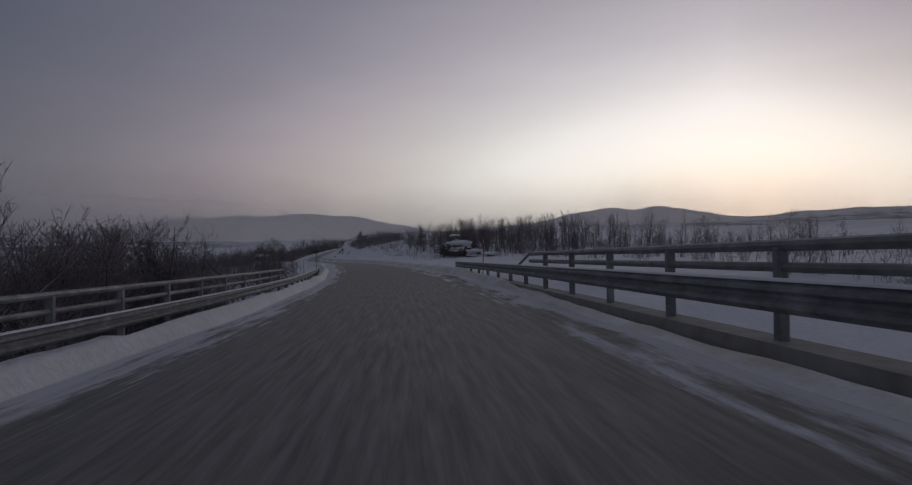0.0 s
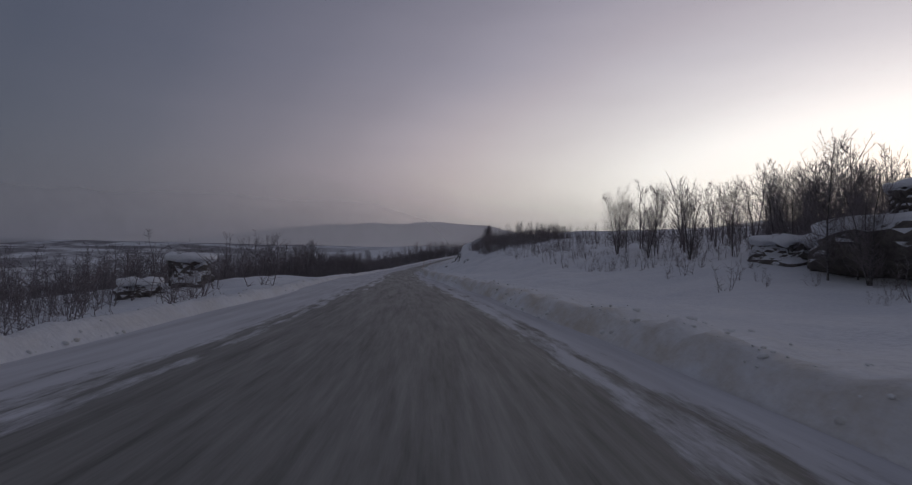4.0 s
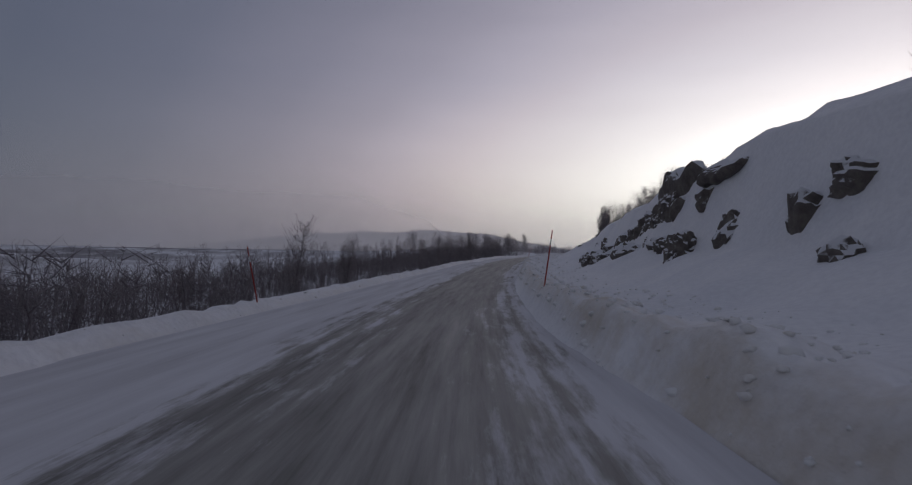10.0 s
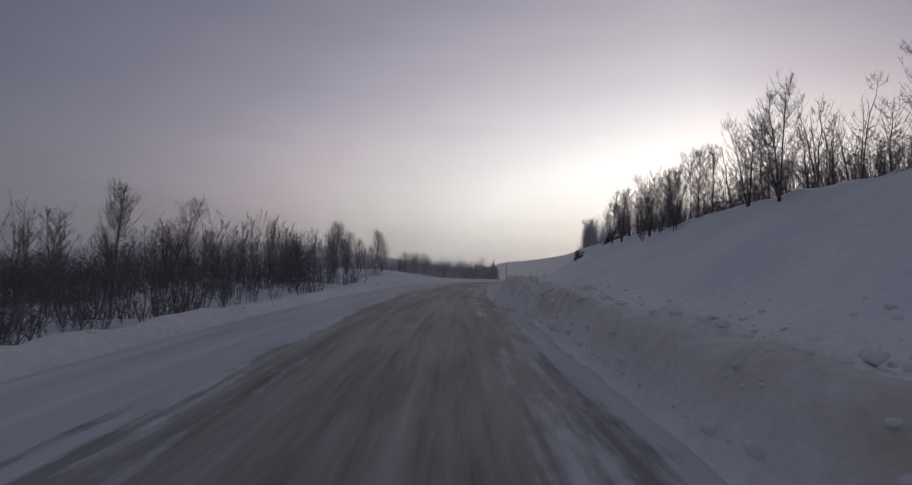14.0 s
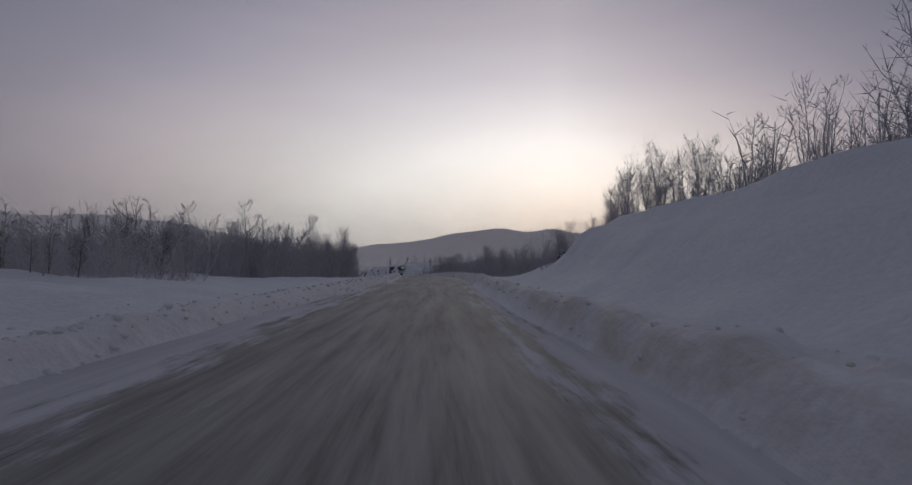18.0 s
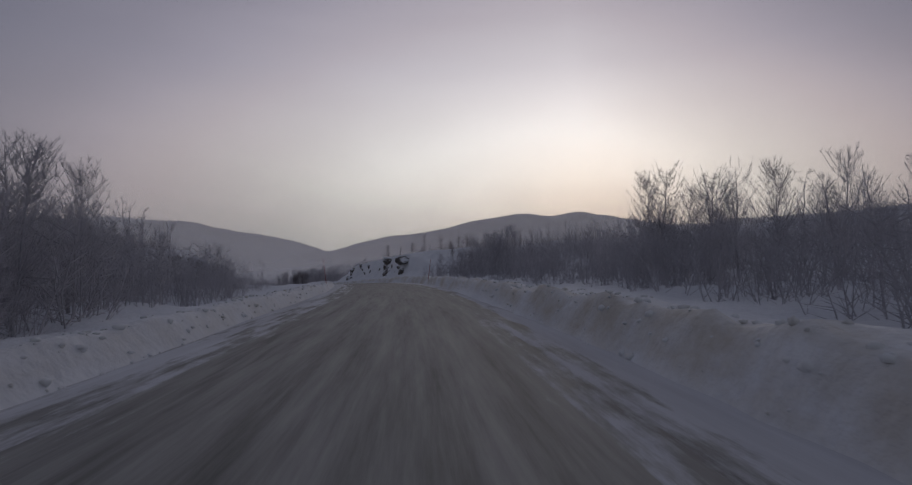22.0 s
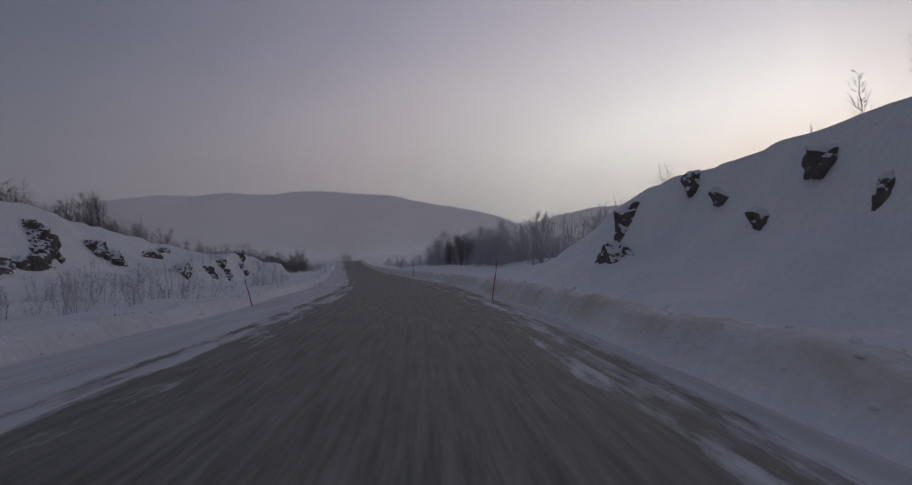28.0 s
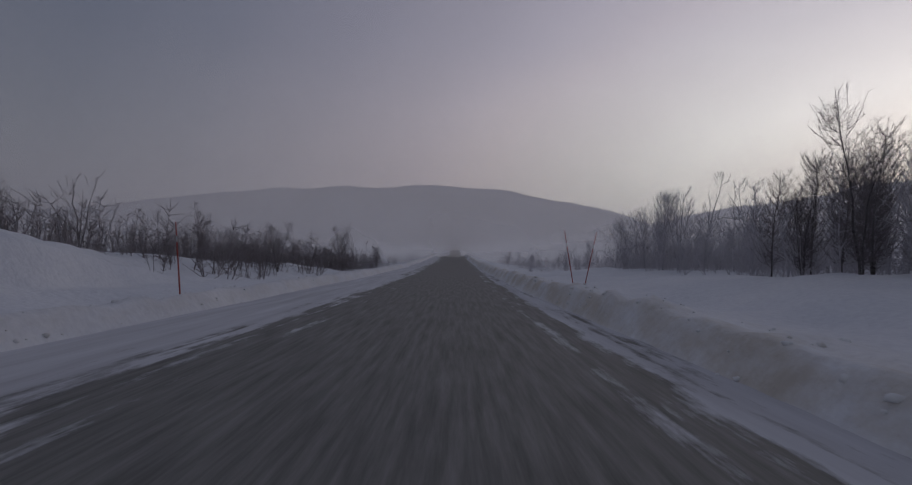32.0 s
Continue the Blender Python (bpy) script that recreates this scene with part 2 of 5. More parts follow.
def make_road():
    m, nt, b = material("packed_snow_road", 0.5)
    uv = nt.nodes.new("ShaderNodeUVMap")
    uv.uv_map = "road"
    s = nt.nodes.new("ShaderNodeSeparateXYZ")
    nt.links.new(uv.outputs[0], s.inputs[0])
    mapping = nt.nodes.new("ShaderNodeMapping")
    mapping.inputs["Scale"].default_value = (0.06, 1.0, 1.0)
    nt.links.new(uv.outputs[0], mapping.inputs[0])
    streak = noise_of(nt, 2.4, 8, mapping.outputs[0], 0.62)
    fine = noise_of(nt, 9.0, 8, mapping.outputs[0], 0.65)
    blot = noise_of(nt, 0.22, 6, place_of(nt), 0.6)
    # the bare lane lies round the driven line, loose snow gathers towards both edges
    off = maths(nt, "ABSOLUTE", maths(nt, "ADD", s.outputs[1], 0.8))
    span = ramp(nt, [(0.0, (0.72, 0.72, 0.72)), (0.10, (0.62, 0.62, 0.62)), (0.155, (0.36, 0.36, 0.36)), (0.29, (0.27, 0.27, 0.27)), (0.42, (0.30, 0.30, 0.30)), (0.48, (0.50, 0.50, 0.50)), (0.62, (0.58, 0.58, 0.58)), (1.0, (0.66, 0.66, 0.66))])
    nt.links.new(maths(nt, "MULTIPLY", s.outputs[0], 1 / 800.0, True), span.inputs[0])
    cover = maths(nt, "MULTIPLY", maths(nt, "SUBTRACT", off, maths(nt, "MULTIPLY", span.outputs[0], 4.6)), 0.75)
    crown = maths(nt, "ABSOLUTE", maths(nt, "SUBTRACT", maths(nt, "ABSOLUTE", s.outputs[1]), 0.8))
    cover = maths(nt, "ADD", cover, maths(nt, "MULTIPLY", maths(nt, "SUBTRACT", crown, 0.4), 0.10))
    cover = maths(nt, "ADD", cover, maths(nt, "MULTIPLY", maths(nt, "SUBTRACT", streak, 0.5), 1.7))
    cover = maths(nt, "ADD", cover, maths(nt, "MULTIPLY", maths(nt, "SUBTRACT", blot, 0.5), 0.7))
    cover = maths(nt, "ADD", cover, maths(nt, "MULTIPLY", maths(nt, "SUBTRACT", fine, 0.5), 0.6))
    ragged = nt.nodes.new("ShaderNodeMapping")
    ragged.inputs["Scale"].default_value = (0.22, 1.0, 1.0)
    nt.links.new(uv.outputs[0], ragged.inputs[0])
    cover = maths(nt, "ADD", cover, maths(nt, "MULTIPLY", maths(nt, "SUBTRACT", noise_of(nt, 1.9, 10, ragged.outputs[0], 0.72), 0.5), 3.2))
    # long wheel tracks that run side by side
    long = nt.nodes.new("ShaderNodeMapping")
    long.inputs["Scale"].default_value = (0.01, 1.0, 1.0)
    nt.links.new(uv.outputs[0], long.inputs[0])
    cover = maths(nt, "ADD", cover, maths(nt, "MULTIPLY", maths(nt, "SUBTRACT", noise_of(nt, 2.6, 3, long.outputs[0], 0.5), 0.5), 2.2))
    mask = ramp(nt, [(0.12, (0, 0, 0)), (0.62, (1, 1, 1))])
    nt.links.new(cover, mask.inputs[0])
    ice = ramp(nt, [(0.3, (0.12, 0.116, 0.11)), (0.7, (0.27, 0.262, 0.252))])
    nt.links.new(fine, ice.inputs[0])
    # frost lies thicker over the ice on the open middle stretch
    rime = ramp(nt, [(0.06, (0, 0, 0)), (0.16, (1, 1, 1)), (0.55, (1, 1, 1)), (0.66, (0, 0, 0))])
    nt.links.new(maths(nt, "MULTIPLY", s.outputs[0], 1 / 800.0, True), rime.inputs[0])
    pale = blend(nt, "MIX", maths(nt, "MULTIPLY", rime.outputs[0], maths(nt, "MULTIPLY", maths(nt, "SUBTRACT", streak, 0.36), 2.0, True)), ice.outputs[0], (0.52, 0.51, 0.49))
    snow = ramp(nt, [(0.3, (0.50, 0.50, 0.53)), (0.75, (0.72, 0.73, 0.77))])
    nt.links.new(streak, snow.inputs[0])
    nt.links.new(blend(nt, "MIX", mask.outputs[0], pale, snow.outputs[0]), b.inputs["Base Color"])
    rough = ramp(nt, [(0.0, (0.62, 0.62, 0.62)), (1.0, (0.8, 0.8, 0.8))])
    nt.links.new(mask.outputs[0], rough.inputs[0])
    nt.links.new(rough.outputs[0], b.inputs["Roughness"])
    b.inputs["Specular IOR Level"].default_value = 0.18
    bumped(nt, b, maths(nt, "ADD", streak, maths(nt, "MULTIPLY", mask.outputs[0], 0.4)), 0.4, 0.03)
    return m


def make_rock():
    m, nt, b = material("rock", 0.85)
    p = place_of(nt)
    base = ramp(nt, [(0.25, (0.055, 0.049, 0.047)), (0.5, (0.125, 0.11, 0.102)), (0.75, (0.23, 0.205, 0.185))])
    nt.links.new(noise_of(nt, 1.6, 10, p, 0.68), base.inputs[0])
    lichen = ramp(nt, [(0.58, (0, 0, 0)), (0.66, (1, 1, 1))])
    nt.links.new(noise_of(nt, 5.0, 6, p), lichen.inputs[0])
    colour = blend(nt, "MIX", maths(nt, "MULTIPLY", lichen.outputs[0], 0.5), base.outputs[0], (0.20, 0.19, 0.16))
    g = nt.nodes.new("ShaderNodeNewGeometry")
    s = nt.nodes.new("ShaderNodeSeparateXYZ")
    nt.links.new(g.outputs["Normal"], s.inputs[0])
    lie = maths(nt, "ADD", s.outputs[2], maths(nt, "MULTIPLY", maths(nt, "SUBTRACT", noise_of(nt, 2.2, 7, p, 0.65), 0.5), 0.7))
    mask = ramp(nt, [(0.42, (0, 0, 0)), (0.50, (1, 1, 1))])
    nt.links.new(lie, mask.inputs[0])
    nt.links.new(blend(nt, "MIX", mask.outputs[0], colour, (0.74, 0.76, 0.81)), b.inputs["Base Color"])
    bumped(nt, b, maths(nt, "ADD", noise_of(nt, 3.0, 10, p, 0.7), maths(nt, "MULTIPLY", mask.outputs[0], 0.3)), 0.8, 0.2)
    return m


def make_wood(name, dark, light, frost, amount):
    m, nt, b = material(name, 0.9)
    p = place_of(nt)
    base = ramp(nt, [(0.3, dark), (0.7, light)])
    nt.links.new(noise_of(nt, 6.0, 6, p, 0.7), base.inputs[0])
    white = ramp(nt, [(0.5 - amount * 0.3, (0, 0, 0)), (0.75, (1, 1, 1))])
    nt.links.new(noise_of(nt, 1.1, 6, p, 0.6), white.inputs[0])
    info = nt.nodes.new("ShaderNodeObjectInfo")
    tint = ramp(nt, [(0.0, (0.8, 0.78, 0.8)), (1.0, (1.15, 1.1, 1.08))])
    nt.links.new(info.outputs["Random"], tint.inputs[0])
    colour = blend(nt, "MIX", maths(nt, "MULTIPLY", white.outputs[0], amount), base.outputs[0], frost)
    nt.links.new(blend(nt, "MULTIPLY", 1.0, colour, tint.outputs[0]), b.inputs["Base Color"])
    return m


def make_bark():
    m, nt, b = material("birch_bark", 0.85)
    p = place_of(nt)
    mp = nt.nodes.new("ShaderNodeMapping")
    mp.inputs["Scale"].default_value = (2, 2, 9)
    nt.links.new(p, mp.inputs[0])
    base = ramp(nt, [(0.35, (0.035, 0.03, 0.03)), (0.52, (0.13, 0.12, 0.12)), (0.7, (0.30, 0.29, 0.30))])
    nt.links.new(noise_of(nt, 2.0, 8, mp.outputs[0], 0.7), base.inputs[0])
    nt.links.new(base.outputs[0], b.inputs["Base Color"])
    bumped(nt, b, noise_of(nt, 12.0, 5, p), 0.4, 0.02)
    return m


def make_steel():
    m, nt, b = material("galvanised_steel", 0.55)
    p = place_of(nt)
    base = ramp(nt, [(0.3, (0.12, 0.125, 0.135)), (0.7, (0.26, 0.27, 0.29))])
    nt.links.new(noise_of(nt, 4.0, 8, p, 0.7), base.inputs[0])
    frost = ramp(nt, [(0.55, (0, 0, 0)), (0.75, (1, 1, 1))])
    nt.links.new(noise_of(nt, 1.5, 6, p), frost.inputs[0])
    nt.links.new(blend(nt, "MIX", maths(nt, "MULTIPLY", frost.outputs[0], 0.5), base.outputs[0], (0.5, 0.51, 0.55)), b.inputs["Base Color"])
    b.inputs["Metallic"].default_value = 0.12
    bumped(nt, b, noise_of(nt, 30.0, 4, p), 0.2, 0.005)
    return m


def make_plain(name, colour, rough=0.6, scale=14.0):
    m, nt, b = material(name, rough)
    base = ramp(nt, [(0.25, tuple(v * 0.7 for v in colour)), (0.75, tuple(min(1, v * 1.2) for v in colour))])
    nt.links.new(noise_of(nt, scale, 6, place_of(nt), 0.65), base.inputs[0])
    nt.links.new(base.outputs[0], b.inputs["Base Color"])
    return m


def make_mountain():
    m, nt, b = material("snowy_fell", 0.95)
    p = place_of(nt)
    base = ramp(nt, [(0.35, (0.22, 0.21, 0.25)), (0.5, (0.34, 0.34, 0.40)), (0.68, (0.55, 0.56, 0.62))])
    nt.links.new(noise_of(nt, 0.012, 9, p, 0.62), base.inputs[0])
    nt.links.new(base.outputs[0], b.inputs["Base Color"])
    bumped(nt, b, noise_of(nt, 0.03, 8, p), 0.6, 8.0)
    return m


def make_mist():
    """Thin mist: lets most light pass and scatters some of it, thickest near the ground."""
    m = bpy.data.materials.new("mist")
    m.use_nodes = True
    nt = m.node_tree
    nt.nodes.clear()
    clear, cloud, mix, out = (nt.nodes.new(k) for k in ("ShaderNodeBsdfTransparent", "ShaderNodeBsdfTranslucent", "ShaderNodeMixShader", "ShaderNodeOutputMaterial"))
    cloud.inputs[0].default_value = (0.93, 0.93, 0.95, 1)
    p = place_of(nt)
    s = nt.nodes.new("ShaderNodeSeparateXYZ")
    nt.links.new(p, s.inputs[0])
    thin = ramp(nt, [(0.0, (0.23, 0.23, 0.23)), (0.3, (0.19, 0.19, 0.19)), (0.6, (0.10, 0.10, 0.10)), (0.8, (0.03, 0.03, 0.03)), (0.95, (0.002, 0.002, 0.002))], soft=True)
    nt.links.new(maths(nt, "MULTIPLY", maths(nt, "ADD", s.outputs[2], 40.0), 1 / 190.0, True), thin.inputs[0])
    patchy = ramp(nt, [(0.3, (0.55, 0.55, 0.55)), (0.7, (1, 1, 1))])
    nt.links.new(noise_of(nt, 0.006, 5, p), patchy.inputs[0])
    uv = nt.nodes.new("ShaderNodeUVMap")
    uv.uv_map = "road"
    fade = nt.nodes.new("ShaderNodeSeparateXYZ")
    nt.links.new(uv.outputs[0], fade.inputs[0])
    nt.links.new(maths(nt, "MULTIPLY", maths(nt, "MULTIPLY", thin.outputs[0], patchy.outputs[0]), fade.outputs[0]), mix.inputs[0])
    nt.links.new(clear.outputs[0], mix.inputs[1])
    nt.links.new(cloud.outputs[0], mix.inputs[2])
    nt.links.new(mix.outputs[0], out.inputs[0])
    return m


MIST = make_mist()
SNOW, FRESH, ROAD_TOP, ROCK = make_snow(), make_fresh_snow(), make_road(), make_rock()
BARK, STEEL, FELL = make_bark(), make_steel(), make_mountain()
TWIG = make_wood("birch_twigs", (0.115, 0.098, 0.104), (0.225, 0.195, 0.20), (0.48, 0.48, 0.52), 0.45)
# frost on the middle woods, and haze painted into the last ones
FROST_HAZE = make_wood("frost_haze_twigs", (0.38, 0.38, 0.415), (0.53, 0.53, 0.57), (0.80, 0.81, 0.86), 0.62)
RED, WHITE, DARK, SIGN_BACK = make_plain("red_paint", (0.36, 0.05, 0.035)), make_plain("white_paint", (0.6, 0.6, 0.6)), make_plain("dark_paint", (0.05, 0.05, 0.055)), make_plain("sign_metal", (0.16, 0.165, 0.175))
CONCRETE = make_plain("concrete", (0.28, 0.275, 0.27), 0.9, 3.0)

# ---------------------------------------------------------------- plan of the road
# Points of the driven line on the road, 30 m apart, the first 60 m behind the start
ROAD = np.array([
    (-0.8, -60.0, 1.07), (-0.4, -30.0, 0.53), (0.0, 0.0, 0.00), (-0.5, 30.0, -0.47),
    (-3.2, 59.9, -0.79), (-8.0, 89.5, -0.97), (-14.8, 118.7, -1.36), (-21.8, 147.9, -1.81),
    (-28.4, 177.1, -2.01), (-33.3, 206.7, -2.08), (-35.4, 236.6, -1.27), (-35.1, 266.6, 0.11),
    (-32.1, 296.4, 1.36), (-26.7, 326.0, 2.12), (-18.8, 354.9, 2.52), (-9.5, 383.4, 2.79),
    (0.0, 411.8, 2.97), (8.2, 440.7, 2.85), (14.8, 470.0, 2.42), (18.9, 499.7, 1.74),
    (20.3, 529.6, 0.73), (19.4, 559.6, -0.63), (15.8, 589.4, -1.97), (9.9, 618.8, -3.28),
    (3.4, 648.1, -4.52), (-3.1, 677.4, -5.56), (-9.6, 706.6, -6.38), (-16.1, 735.9, -6.99),
    (-22.6, 765.2, -7.38),
    (-29.2, 794.5, -7.85), (-35.7, 823.8, -8.9), (-42.2, 853.1, -10.6), (-48.7, 882.4, -12.4), (-55.2, 911.7, -13.8),

])
STEP, FIRST = 30.0, -60.0


def line(s):
    """Points of the driven line at the distances s along it."""
    s = np.asarray(s, float)
    u = np.clip((s - FIRST) / STEP, 0, len(ROAD) - 1.001)
    i = u.astype(int)
    w = (u - i)[..., None]
    k = [ROAD[np.clip(i + n, 0, len(ROAD) - 1)] for n in (-1, 0, 1, 2)]
    p = 0.5 * (2 * k[1] + (k[2] - k[0]) * w + (2 * k[0] - 5 * k[1] + 4 * k[2] - k[3]) * w ** 2 + (3 * k[1] - k[0] - 3 * k[2] + k[3]) * w ** 3)
    first, last = (ROAD[1] - ROAD[0]) / STEP, (ROAD[-1] - ROAD[-2]) / STEP
    before, after = np.minimum(s - FIRST, 0)[..., None], np.maximum(s - FIRST - STEP * (len(ROAD) - 1), 0)[..., None]
    rise = np.array([1, 1, 0.0])
    return p + before * first * rise + after * last * rise


def across(s):
    """The level direction to the right of the road."""
    t = line(np.asarray(s, float) + 2.0) - line(np.asarray(s, float) - 2.0)
    t = t[..., :2] / np.linalg.norm(t[..., :2], axis=-1, keepdims=True)
    return np.stack([t[..., 1], -t[..., 0], 0 * t[..., 0]], -1)


def keyed(s, rows):
    rows = np.array(rows, float)
    return np.interp(s, rows[:, 0], rows[:, 1])


def crest_right(s):
    return keyed(s, [(-60, 3.4), (60, 3.7), (110, 3.3), (140, 2.9), (165, 2.6), (200, 2.4), (225, 2.25), (265, 2.3), (295, 2.35), (340, 2.75), (385, 3.05), (434, 3.15), (520, 3.7), (590, 3.6), (670, 3.4)])


def shelf_right(s):
    """Width of the level snow between the bank and the foot of the slope, over the usual 1.3 m."""
    return keyed(s, [(-60, 0.0), (60, 0.3), (140, 1.5), (180, 1.0), (225, 0.55), (295, 0.35), (340, 0.55), (385, 0.85), (450, 1.5), (520, 1.5), (590, 1.1), (670, 0.8)])


def crest_left(s):
    return keyed(s, [(-60, -5.2), (60, -5.6), (105, -6.0), (144, -7.4), (172, -5.6), (200, -5.8), (275, -4.8), (345, -5.4), (395, -4.1), (440, -4.3), (515, -5.6), (580, -6.4), (660, -6.8)])


OUT = np.array([1.3, 3, 5, 8, 12, 20, 40, 90, 250, 900])
# heights beside the road: distance along it, then the height at each of the offsets OUT beyond the snow bank
RIGHT_A = [
    (-60, -3, -4, -4, -4, -4, -3.5, -2, 0, 4, 20), (18, -3, -4, -4, -4, -4, -3.5, -2, 0, 4, 20), (30, 0, -.3, -.4, -.4, -.4, -.2, 0, 2, 6, 20),
    (60, .2, .2, .2, .2, .3, .5, 1, 3, 8, 20), (100, .2, .1, .2, .3, .5, 1.2, 2.5, 4, 8, 20), (130, .2, .2, .5, 1.2, 2.2, 3.5, 4.5, 6, 8, 15),
    (165, .3, .5, 1.4, 2.8, 4.1, 5.3, 7, 8, 9, 10)]
RIGHT_B = [
    (200, .3, .5, 1.3, 4.1, 5.8, 7.0, 8.5, 9, 9, 9), (228, .3, .6, 1.5, 6.1, 7.6, 8.4, 9.5, 10, 9, 8), (260, .3, .6, 1.4, 4.2, 5.3, 6.3, 8, 9, 9, 8), (290, .3, .8, 2.0, 3.6, 4.4, 5.3, 7, 9, 9, 8),
    (330, .3, .8, 2.2, 3.6, 4.2, 5.2, 7, 9, 9, 8), (355, .3, .7, 1.9, 4.6, 5.3, 6, 8, 9, 10, 10), (370, .3, 1.0, 2.9, 4.6, 5.0, 5.6, 7, 9, 12, 15), (398, .3, 1.2, 3.4, 4.5, 5.0, 5.6, 7, 9, 12, 15)]
RIGHT_C = [
    (407, .2, .5, 1.2, 2.6, 3.6, 4.2, 5.5, 8, 14, 20), (420, .2, .3, .7, 2.3, 3.3, 4.0, 5, 8, 14, 20), (445, .1, 0, 0, .2, .8, 2, 4, 8, 16, 30), (490, .1, .1, .3, .4, .6, 2, 5, 9, 18, 40), (530, .2, .1, .4, 1.0, 2, 3.5, 6, 10, 20, 50),
    (544, .2, .2, .9, 4.4, 5.6, 6.0, 7, 10, 20, 60), (553, .2, .2, 1.1, 5.5, 5.9, 6.2, 7.2, 10, 20, 60), (570, .2, .3, 1.3, 5.3, 5.9, 6.2, 7, 10, 22, 60), (589, .2, .4, 1.6, 5.4, 6.0, 6.2, 7, 10, 22, 60), (597, .2, .4, 1.4, 4.4, 5.3, 5.8, 7, 10, 22, 60), (604, .1, .2, .8, 2.5, 3.4, 4, 5, 8, 25, 60), (613, .1, 0, .1, .6, 1.4, 2, 4, 8, 25, 60), (650, .2, .2, .6, 1.1, 1.2, 1.4, 2, 4, 22, 60), (690, .1, 0, .2, .5, .6, .6, 1, 3, 22, 60)]
RIGHT_D = [(720, -.1, -.5, -1, -1.2, -1.3, -1.2, -.5, 2, 22, 60), (900, -.3, -1, -2, -3, -3, -3, -2, 0, 18, 60), (1500, 0, 0, 0, 0, 0, 0, 2, 6, 20, 60)]
LEFT_A = [
    (-60, -3, -4, -4, -4, -4, -4, -4, -4, -3, 0), (45, -3, -4, -4, -4, -4, -4, -4, -4, -3, 0), (62, -.5, -1.4, -2.1, -2.6, -3, -3.4, -4, -5, -4, 0),
    (100, -.4, -1, -1.6, -2, -2.4, -3, -4, -6, -5, 0), (125, .2, .2, .1, -.1, -.5, -1.5, -3, -5, -5, 0), (146, .1, 0, 0, -.2, -.6, -1.5, -3, -5, -5, 0), (158, -.2, -.5, -.8, -1.1, -1.3, -1.7, -3, -5, -5, 0), (170, -.4, -1.0, -1.4, -1.6, -1.7, -1.8, -2, -4, -5, 0)]
LEFT_B = [
    (230, -.4, -1.0, -1.4, -1.6, -1.7, -1.8, -2, -4, -5, 0), (290, -.4, -.9, -1.2, -1.4, -1.4, -1.4, -2, -4, -4, 0), (322, .1, .1, .2, .4, .6, .6, .6, -1, 0, 2), (350, .2, .4, .8, 1.4, 1.6, 1.6, 1.6, 1, 2, 5), (385, .1, .2, .3, .5, .7, .8, 1, 1, 2, 5),
    (430, .1, -.2, -.4, -.5, -.6, -.4, .6, 2, 6, 10), (490, .1, -.1, -.3, -.3, .3, 1.4, 3, 6, 8, 10), (508, .1, 0, -.1, 0, .5, 4.4, 5.4, 5.6, 8, 10), (530, .1, 0, -.1, 0, .4, 5.4, 5.8, 6, 8, 10)]
LEFT_C = [
    (565, .1, 0, -.1, 0, .3, 5.7, 6.0, 6, 6, 10), (598, .1, 0, -.1, -.2, .1, 6.1, 6.4, 6.5, 6, 10), (638, .1, 0, -.1, .1, 3.2, 4.4, 4.8, 5, 6, 10), (655, .1, 0, .3, 1.9, 2.8, 3, 3.5, 4, 5, 10), (664, .1, 0, 0, .5, 1.6, 1.8, 2, 3, 4, 10),
    (688, 0, -.2, -.4, 0, .8, 1, 1.5, 2, 3, 10), (730, -.1, -.5, -1, -1.2, -1.2, -1, -1, 0, 2, 10), (900, -.3, -1, -2, -3, -3, -3, -3, -2, 0, 10), (1500, 0, 0, 0, 0, 0, 0, 0, 0, 5, 20)]


def hashed(i, j, k):
    n = np.sin(i * 127.1 + j * 311.7 + k * 74.7) * 43758.5453
    return n - np.floor(n)


def lumps(x, y, k=0):
    """Smooth random relief, 0 to 1, about one unit across."""
    i, j = np.floor(x), np.floor(y)
    u, v = x - i, y - j
    u, v = u * u * (3 - 2 * u), v * v * (3 - 2 * v)
    return (hashed(i, j, k) * (1 - u) + hashed(i + 1, j, k) * u) * (1 - v) + (hashed(i, j + 1, k) * (1 - u) + hashed(i + 1, j + 1, k) * u) * v


def low_side(s):
    """How much lower the bank on the left is than the one on the right."""
    return keyed(s, [(-60, 2.6), (20, 2.6), (45, 1.3), (70, 1.0), (100, 0.8), (130, 0.5), (325, 0.45), (370, 0.8), (600, 0.9)])


